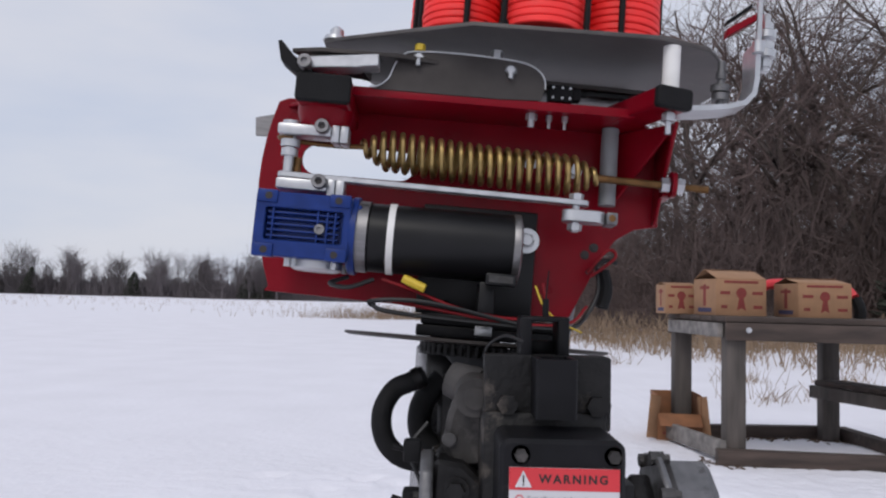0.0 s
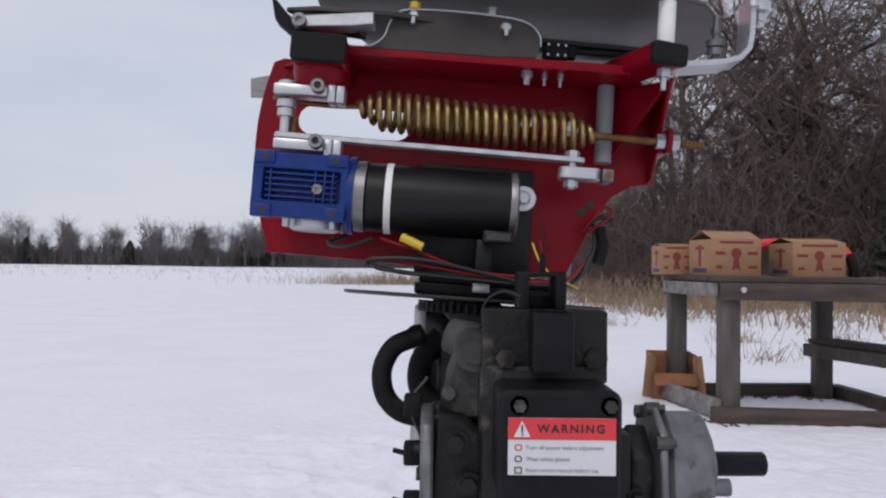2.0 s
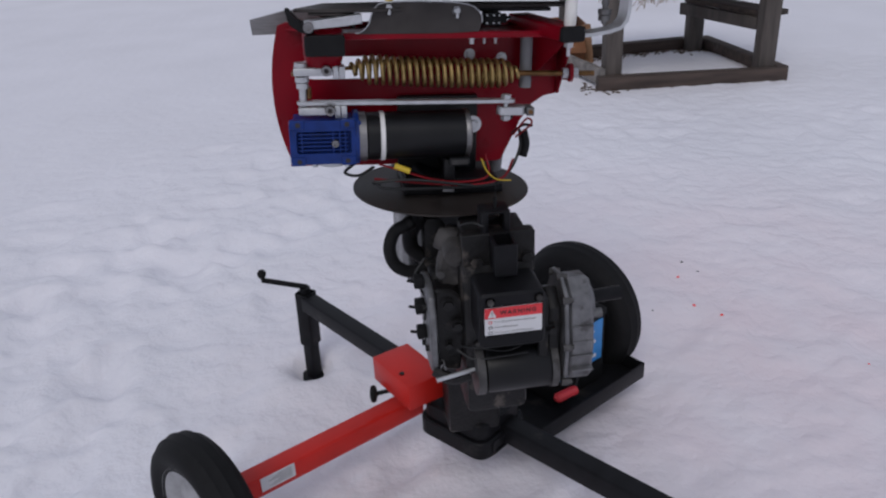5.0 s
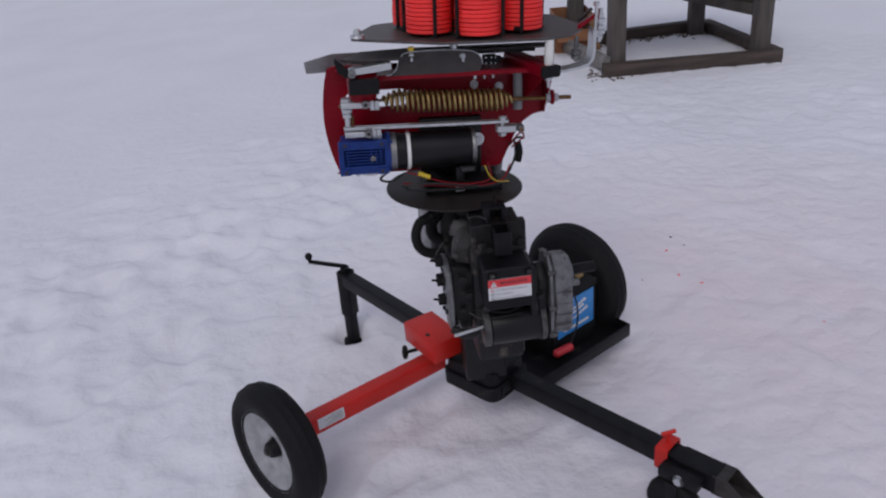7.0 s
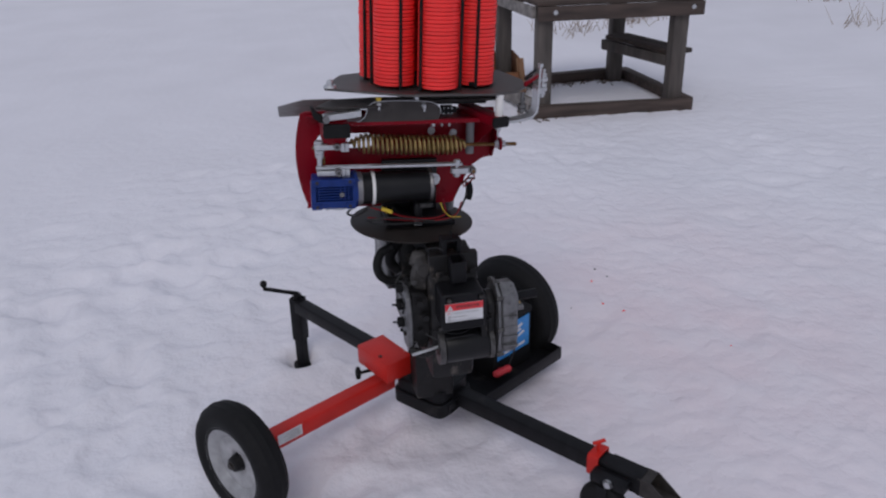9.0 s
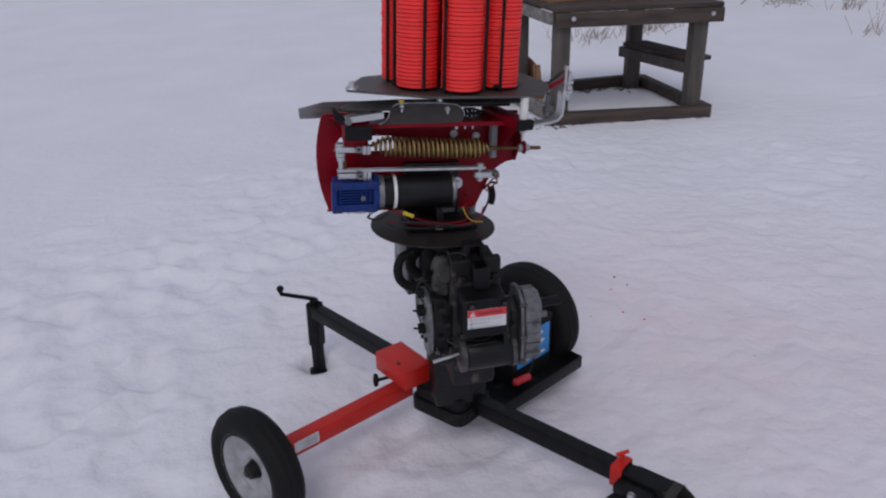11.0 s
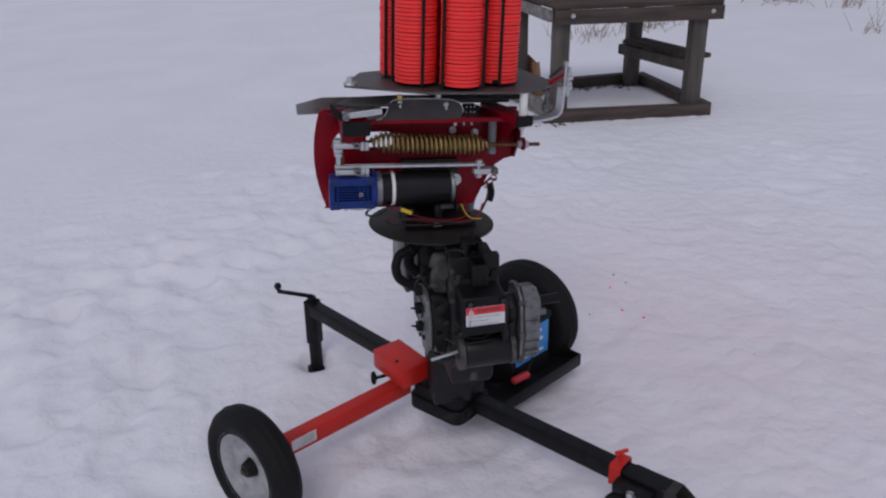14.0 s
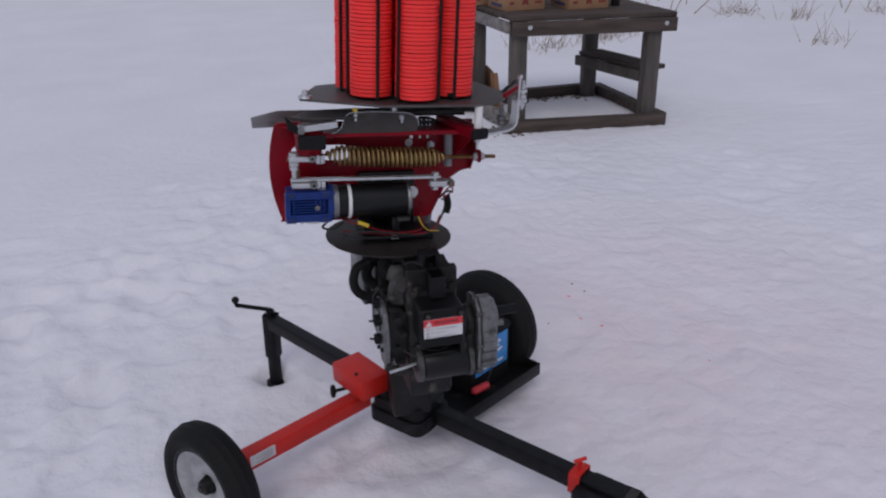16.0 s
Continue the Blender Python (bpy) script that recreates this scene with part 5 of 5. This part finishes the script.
rod(bm, (0.1625, -0.01, 0.184), (0.1615, -0.01, 0.2905), 0.0118, 20)
hp("spacer_tube", bm, GREY_PLASTIC, "grey plastic spacer tube")

# link bar, clevises and their bolts
bm = bmesh.new()
bar = bmesh.new()
prism(bar, rounded(-0.2, -0.009, 0.2, 0.009, 0.008, 5), 0.007, "xy", -0.0035, bevel=0.001)
join(bm, bar, pose(-0.073, -0.075, 0.175, 0, 0.7, 0))
hp("link_bar", bm, ZINC, "bright zinc-plated flat link bar")
for cx, cz, w in ((-0.228, 0.1645, 0.086), (-0.231, 0.235, 0.09)):
    bm = bmesh.new()
    box(bm, (cx - w / 2, -0.092, cz - 0.007), (cx + w / 2 - 0.022, -0.058, cz + 0.0065), 0.002)
    cl = hp("crank_block", bm, ZINC, "zinc-plated clamp block")
    bm = bmesh.new()
    box(bm, (cx + w / 2 - 0.0215, -0.09, cz - 0.0135), (cx + w / 2 - 0.0115, -0.062, cz + 0.009), 0.0015)
    hp("clamp_jaw", bm, ZINC, "", cl)
    bm = bmesh.new()
    box(bm, (cx + w / 2 - 0.0105, -0.09, cz - 0.0135), (cx + w / 2, -0.062, cz + 0.0085), 0.0015)
    hp("clamp_jaw", bm, ZINC, "", cl)
    bm = bmesh.new()
    lathe(bm, [(0.0045, -0.1005), (0.0048, -0.105), (0.0085, -0.105), (0.0092, -0.1035), (0.0092, -0.0925), (0.0045, -0.0925)], 22, "y")
    bmesh.ops.translate(bm, vec=(cx + 0.0125, 0, cz + 0.0035), verts=bm.verts)
    hp("clamp_screw", bm, STEEL, "", cl)
    # black hexagon on the socket's floor: its shade given as colour
    bm = bmesh.new()
    rod(bm, (cx + 0.0125, -0.1, cz + 0.0035), (cx + 0.0125, -0.1012, cz + 0.0035), 0.0044, 6)
    hp("recess_shade", bm, LABEL_INK, "", cl)
bm = bmesh.new()
rod(bm, (-0.262, -0.07, 0.166), (-0.262, -0.07, 0.246), 0.0065, 14)
hp("pivot_pin", bm, ZINC)
for z, r_, sides in ((0.2195, 0.0125, 18), (0.208, 0.0108, 20), (0.244, 0.0125, 16)):
    bm = bmesh.new()
    rod(bm, (-0.262, -0.07, z - 0.005), (-0.262, -0.07, z + 0.0045), r_, sides)
    hp("pin_collar", bm, ZINC)
bm = bmesh.new()
rod(bm, (-0.252, -0.062, 0.183), (-0.252, -0.062, 0.203), 0.0055, 12)
hp("pin_nipple", bm, BRASS_DARK)
bm = bmesh.new()
prism(bm, rounded(0.094, -0.09, 0.148, -0.06, 0.013, 5), 0.015, "xy", 0.1475, bevel=0.001)
cl = hp("crank_block", bm, ZINC, "zinc-plated clamp block")
bm = bmesh.new()
rod(bm, (0.111, -0.075, 0.135), (0.111, -0.075, 0.185), 0.005, 12)
for z in (0.1405, 0.1795):
    rod(bm, (0.111, -0.075, z - 0.0035), (0.111, -0.075, z + 0.0045), 0.0095, 6)
hp("link_bolt", bm, ZINC, "", cl)
bm = bmesh.new()
box(bm, (0.1485, -0.0915, 0.1465), (0.162, -0.058, 0.1615), 0.001)
hp("clamp_end", bm, ALU, "", cl)
bm = bmesh.new()
rod(bm, (0.155, -0.0915, 0.154), (0.155, -0.093, 0.154), 0.0045, 10)
hp("clamp_screw", bm, BRASS_DARK, "", cl)
for x, big in ((0.048, True), (0.0715, False), (0.0925, False)):
    bm = bmesh.new()
    rod(bm, (x, -0.05, 0.2735), (x, -0.05, 0.2975), 0.0045 if big else 0.0024, 8)
    rod(bm, (x, -0.05, 0.283), (x, -0.05, 0.2915), 0.0078 if big else 0.0045, 6)
    hp("stop_bolt", bm, ZINC)
for x, z in ((0.058, 0.243), (0.121, 0.235)):
    hp("plate_bolt", bolt(bmesh.new(), (x, 0.0215, z), (0, -1, 0), 0.0075, 0.007), ZINC)
# low ink-black heads stand for the dark inside of cable holes, not cut
for x, z in ((0.143, 0.118), (0.155, 0.129)):
    hp("cable_hole_shade", bolt(bmesh.new(), (x, 0.0215, z), (0, -1, 0), 0.0045, 0.002), LABEL_INK)
bm = bmesh.new()
rod(bm, (0.2105, -0.12, 0.26), (0.2105, -0.12, 0.376), 0.0036, 10)
hp("post_bolt", bm, ZINC)
bm = bmesh.new()
rod(bm, (0.2105, -0.12, 0.276), (0.2105, -0.12, 0.2865), 0.0085, 6)
hp("post_nut", bm, ZINC)
bm = bmesh.new()
rod(bm, (0.2105, -0.12, 0.3135), (0.2105, -0.12, 0.3715), 0.0108, 20)
hp("post_spacer", bm, WHITE, "white nylon post spacer")
bm = bmesh.new()
prism(bm, [(-0.357, 0.27), (-0.36, 0.299), (-0.29, 0.317), (-0.2, 0.318), (-0.2, 0.275)], 0.004, "xz", 0.12, bevel=0.0008)
hp("throwing_arm_tip", bm, STEEL, "bare steel throwing arm tip")

# plates above the channel
bm = bmesh.new()
prism(bm, [(-0.24, -0.03), (-0.2, -0.052), (-0.04, -0.135), (0.19, -0.14), (0.26, -0.115), (0.305, -0.05), (0.325, 0.04), (0.3, 0.2), (0.05, 0.27), (-0.18, 0.16), (-0.24, 0.0)], 0.006, "xy", 0.372, bevel=0.001)
hp("feed_plate", bm, OILED_STEEL, "large brushed steel feed plate")
bm = bmesh.new()
prism(bm, [(-0.27, -0.085), (-0.23, -0.098), (-0.125, -0.098), (0.06, -0.04), (0.24, -0.03), (0.24, 0.01), (-0.1, 0.02), (-0.22, 0.0)], 0.006, "xy", 0.336, bevel=0.001)
hp("arm_plate", bm, DARK_STEEL, "dark steel arm plate")
for lo, hi in (((-0.02, -0.03, 0.3285), (0.2, -0.002, 0.3345)), ((0.03, 0.03, 0.324), (0.21, 0.06, 0.331)), ((-0.05, 0.075, 0.3635), (0.2, 0.09, 0.3715))):
    bm = bmesh.new()
    box(bm, lo, hi, 0.001)
    hp("guide_rail", bm, MOTOR_BLACK)
bm = bmesh.new()
prism(bm, [(-0.166, 0.3), (-0.156, 0.3015), (-0.1425, 0.313), (-0.1365, 0.331), (-0.128, 0.344), (-0.112, 0.351), (-0.05, 0.353), (0.02, 0.3495), (0.046, 0.342), (0.058, 0.329), (0.06, 0.3155), (0.055, 0.3), (0.0, 0.2975), (-0.16, 0.2975)], 0.004, "xz", -0.0835, bevel=0.0008)
hp("guard_plate", bm, DARK_STEEL, "rounded dark steel guard plate")
bm = bmesh.new()
rim_ = [(-0.166, 0.3), (-0.156, 0.3015), (-0.1425, 0.313), (-0.1365, 0.331), (-0.128, 0.344), (-0.112, 0.351), (-0.05, 0.353), (0.02, 0.3495), (0.046, 0.342), (0.058, 0.329), (0.06, 0.3155)]
sweep(bm, smooth_path([(x, -0.0842, z) for x, z in rim_], 3), 0.0012, 6)
hp("bright_rim", bm, ZINC, "bright rim along the guard plate")
bm = bmesh.new()
prism(bm, [(-0.245, -0.09), (-0.19, -0.098), (-0.165, -0.0835), (-0.165, -0.0795), (-0.2, -0.06), (-0.245, -0.05)], 0.028, "xy", 0.307, bevel=0.001)
for v in bm.verts:
    if v.co.z < 0.32 and v.co.x < -0.18:
        v.co.z = 0.331
hp("guard_wing", bm, DARK_STEEL)
for x, z in ((-0.106, 0.343), (0.014, 0.336)):
    bm = bolt(bmesh.new(), (x, -0.0835, z), (0, -1, 0), 0.0055, 0.005)
    rod(bm, (x, -0.09, z - 0.012), (x, -0.09, z - 0.003), 0.003, 8)
    hp("guard_bolt", bm, ZINC)
bm = bmesh.new()
rod(bm, (-0.1055, -0.08, 0.3535), (-0.1055, -0.08, 0.362), 0.007, 6)
hp("yellow_nut", bm, YELLOW)
bm = bmesh.new()
rod(bm, (-0.005, -0.075, 0.3535), (-0.005, -0.075, 0.3635), 0.0085, 6)
hp("plate_nut", bm, ZINC)
bm = bmesh.new()
box(bm, (0.067, -0.065, 0.307), (0.099, -0.04, 0.33), 0.002)
sw = hp("limit_switch", bm, RUBBER, "small black limit switch")
bm = bmesh.new()
box(bm, (0.0992, -0.062, 0.311), (0.11, -0.046, 0.327), 0.002)
rod(bm, (0.11, -0.055, 0.32), (0.118, -0.055, 0.321), 0.003, 10)
hp("switch_plunger", bm, RUBBER, "", sw)
for x in (0.0725, 0.085, 0.095):
    for z in (0.312, 0.3255):
        bm = bmesh.new()
        rod(bm, (x, -0.066, z), (x, -0.0645, z), 0.0017, 8)
        hp("switch_screw", bm, ZINC, "", sw)
bm = bmesh.new()
prism(bm, [(-0.252, 0.3085), (-0.253, 0.3225), (-0.155, 0.3345), (-0.154, 0.3195), (-0.183, 0.315)], 0.03, "xz", -0.112, bevel=0.0012)
hp("finger_block", bm, ZINC, "bright machined finger block")
bm = bmesh.new()
prism(bm, [(-0.284, 0.343), (-0.279, 0.3435), (-0.262, 0.325), (-0.245, 0.315), (-0.236, 0.306), (-0.243, 0.3005), (-0.262, 0.306), (-0.278, 0.318)], 0.03, "xz", -0.108, bevel=0.001)
hp("finger_pad", bm, RUBBER, "curved black rubber finger")
bm = bmesh.new()
lathe(bm, [(0.004, -0.119), (0.0044, -0.123), (0.0082, -0.123), (0.009, -0.1215), (0.009, -0.1085), (0.004, -0.1085)], 20, "y")
bmesh.ops.translate(bm, vec=(-0.2455, 0, 0.3145), verts=bm.verts)
hp("finger_screw", bm, STEEL)
bm = bmesh.new()
lathe(bm, [(0.003, 0.378), (0.018, 0.378), (0.016, 0.384), (0.0095, 0.3845), (0.0095, 0.394), (0.005, 0.3985), (0.002, 0.3985)], 24)
bmesh.ops.translate(bm, vec=(-0.225, -0.02, 0), verts=bm.verts)
hp("pivot_nut", bm, ZINC)
# bent bracket with the adjuster
bm = bmesh.new()
br = [V(0.205, -0.1, 0.2935), V(0.25, -0.1, 0.2965), V(0.285, -0.1, 0.302), V(0.305, -0.1, 0.3085), V(0.315, -0.1, 0.321), V(0.3175, -0.1, 0.34), V(0.3175, -0.1, 0.388)]
ring = []
for k, p in enumerate(br):
    d = (br[min(k + 1, len(br) - 1)] - br[max(k - 1, 0)]).normalized()
    u = V(-d.z, 0, d.x)
    ring.append([bm.verts.new(p + u * a + V(0, b, 0)) for a, b in ((-0.0032, -0.022), (0.0032, -0.022), (0.0032, 0.022), (-0.0032, 0.022))])
for a, b in zip(ring, ring[1:]):
    for k in range(4):
        bm.faces.new((a[k], a[(k + 1) % 4], b[(k + 1) % 4], b[k]))
bm.faces.new(ring[0])
bm.faces.new(ring[-1])
hp("bent_bracket", bm, ZINC, "bright bent steel bracket")
bm = bmesh.new()
rod(bm, (0.334, -0.1, 0.357), (0.334, -0.1, 0.432), 0.0055, 12)
adj = hp("adjuster", bm, ZINC, "threaded adjuster stack")
for z, r_, sides in ((0.367, 0.0085, 6), (0.3795, 0.0125, 18), (0.39, 0.0115, 6), (0.405, 0.0125, 18), (0.4165, 0.0095, 6)):
    bm = bmesh.new()
    rod(bm, (0.334, -0.1, z - 0.0045), (0.334, -0.1, z + 0.0045), r_, sides)
    hp("adjuster_nut", bm, ZINC, "", adj)
bm = bmesh.new()
rod(bm, (0.3165, -0.123, 0.376), (0.3165, -0.123, 0.45), 0.0036, 10)
rod(bm, (0.3165, -0.123, 0.441), (0.3165, -0.123, 0.45), 0.0075, 6)
rod(bm, (0.3165, -0.123, 0.372), (0.3165, -0.123, 0.387), 0.0075, 12)
hp("adjuster_bolt", bm, ZINC, "", adj)
bm = bmesh.new()
prism(bm, [(0.277, 0.39), (0.313, 0.414), (0.313, 0.424), (0.277, 0.4)], 0.016, "xz", -0.125, bevel=0.001)
hp("adjuster_lever", bm, RED)
bm = bmesh.new()
prism(bm, [(0.277, 0.407), (0.308, 0.432), (0.308, 0.437), (0.277, 0.412)], 0.014, "xz", -0.122, bevel=0.001)
hp("adjuster_lever", bm, BLACK)
bm = bmesh.new()
rod(bm, (0.283, -0.09, 0.312), (0.283, -0.09, 0.37), 0.005, 12)
for z, r_ in ((0.322, 0.011), (0.333, 0.0125), (0.35, 0.007)):
    rod(bm, (0.283, -0.09, z - 0.0045), (0.283, -0.09, z + 0.0045), r_, 12)
hp("bracket_bolt", bm, ALU)

# wiring
for mat_, r, paths in ((WIRE_RED, 0.0021, (((-0.12, -0.06, 0.062), (-0.08, -0.07, 0.05), (-0.02, -0.075, 0.03), (0.04, -0.075, 0.022), (0.09, -0.065, 0.03), (0.085, -0.06, 0.075)),
                                           ((-0.13, -0.07, 0.034), (-0.05, -0.08, 0.026), (0.05, -0.078, 0.016), (0.12, -0.06, 0.022), (0.15, -0.02, 0.05)),
                                           ((0.155, -0.01, 0.095), (0.185, -0.015, 0.125), (0.175, -0.012, 0.135), (0.15, -0.01, 0.1)))),
                       (WIRE_BLACK, 0.003, (((-0.13, -0.075, 0.03), (-0.11, -0.085, 0.018), (0.0, -0.082, 0.013), (0.1, -0.07, 0.013), (0.14, -0.03, 0.024), (0.165, -0.01, 0.07), (0.165, 0.0, 0.11)),
                                             ((-0.165, -0.05, 0.062), (-0.185, -0.07, 0.05), (-0.16, -0.08, 0.046), (-0.13, -0.07, 0.06)),
                                             ((0.15, 0.0, 0.1), (0.17, -0.005, 0.12), (0.19, -0.005, 0.118)),
                                             ((-0.12, -0.07, 0.02), (-0.13, -0.08, 0.03), (-0.06, -0.085, 0.034), (0.06, -0.08, 0.014)))),
                       (YELLOW, 0.0015, (((0.075, -0.07, 0.07), (0.085, -0.078, 0.045), (0.105, -0.075, 0.025), (0.14, -0.05, 0.012)),))):
    for p in paths:
        bm = bmesh.new()
        sweep(bm, [V(q.x - 0.008, q.y - 0.004, q.z * 0.92 - 0.002) for q in smooth_path(p)], r, 7)
        hp("wire", bm, mat_)
bm = bmesh.new()
sweep(bm, smooth_path([(0.165, -0.01, 0.045), (0.17, -0.008, 0.07), (0.165, -0.004, 0.095)]), 0.009, 9)
hp("taped_loom", bm, RUBBER, "black taped wire bundle")
bm = bmesh.new()
sweep(bm, [(-0.1, -0.085, 0.057), (-0.072, -0.089, 0.046)], 0.0058, 8)
hp("wire_sleeve", bm, YELLOW)
bm = bmesh.new()
rod(bm, (0.118, 0.052, 0.0), (0.124, 0.052, 0.06), 0.017, 18)
hp("capacitor", bm, ALU)

# ---- magazine and the stacked clay targets ----
MAG = HEAD @ pose(0.055, 0.06, 0.379)
mag = thing("target_magazine", MAG, "black wire magazine that holds columns of clay targets", "magazine")
N, RING, HGT = 7, 0.138, 0.47
part("carousel_plate", lathe(bmesh.new(), [(0.02, 0.0), (0.12, 0.0), (0.12, 0.006), (0.02, 0.006)], 40), RUBBER, mag)
part("centre_spindle", rod(bmesh.new(), (0, 0, 0), (0, 0, HGT + 0.03), 0.012, 16), RUBBER, mag)
part("top_plate", lathe(bmesh.new(), [(0.012, HGT - 0.012), (0.085, HGT - 0.012), (0.085, HGT - 0.006), (0.012, HGT - 0.006)], 32), RUBBER, mag)
for i in range(N):
    a = 2 * math.pi * (i + 0.22) / N
    for da, rr in ((-0.30, 0.178), (0.30, 0.178), (0.449, 0.085)):
        x, y = rr * math.cos(a + da), rr * math.sin(a + da)
        r_ = part("rod", rod(bmesh.new(), (x, y, 0.004), (x, y, HGT + 0.01), 0.0042, 8), RUBBER, mag)
        if da < 0:
            bm = bmesh.new()
            rod(bm, (x * 0.55, y * 0.55, 0.012), (x, y, 0.012), 0.006, 8)
            part("spoke", bm, RUBBER, mag)
            bm = bmesh.new()
            rod(bm, (x * 0.45, y * 0.45, HGT - 0.009), (x, y, HGT), 0.005, 8)
            part("spoke", bm, RUBBER, mag)
        if da == 0.30:
            bm = bmesh.new()
            c, s = math.cos(a + da), math.sin(a + da)
            prism(bm, [(0, 0), (0.036, 0.03), (-0.004, 0.04)], 0.016, "xz", -0.008, bevel=0.002)
            bmesh.ops.transform(bm, matrix=Matrix.Translation((x, y, HGT - 0.004)) @ Matrix.Rotation(a + da, 4, "Z"), verts=bm.verts)
            part("guide_tip", bm, RUBBER, r_, "flared black plastic guide tip")

clay = bmesh.new()
lathe(clay, [(0.01, 0.0082), (0.034, 0.0085), (0.043, 0.0072), (0.05, 0.0092), (0.0535, 0.0088), (0.054, 0.0075), (0.054, 0.002), (0.0525, 0.0004), (0.01, 0.0004)], 28)
clay_mesh = finish(clay, "clay_target", CLAY, 40)
for i in range(N):
    a = 2 * math.pi * (i + 0.22) / N
    st = thing("clay_stack", MAG @ pose(RING * math.cos(a), RING * math.sin(a), 0.0075), "tall column of fluorescent red clay targets", "clay targets", "columns of clay targets in the magazine")
    n = 44 - (i * 3) % 4
    for k in range(n):
        ob = new("clay_target", clay_mesh)
        ob.parent = st
        ob.matrix_basis = pose(rng.gauss(0, 0.0005), rng.gauss(0, 0.0005), k * 0.0097, rng.gauss(0, 0.25), rng.gauss(0, 0.25), rng.uniform(0, 360))

# chips of broken clay on the snow
for k in range(7):
    x, y = rng.uniform(0.75, 1.6), rng.uniform(0.6, 1.6)
    s = rng.uniform(0.003, 0.007)
    bm = bmesh.new()
    prism(bm, [(s * rng.uniform(0.7, 1.3) * math.cos(t), s * rng.uniform(0.7, 1.3) * math.sin(t)) for t in (0, 1.3, 2.4, 3.6, 5.0)], 0.003, "xy", 0)
    single("clay_chip", bm, CLAY if k % 3 else CLAY_TOP, pose(x, y, ground(x, y) - 0.001, 10, 5, 0), "small chip of broken clay target on snow", "clay chip", "clay chips")
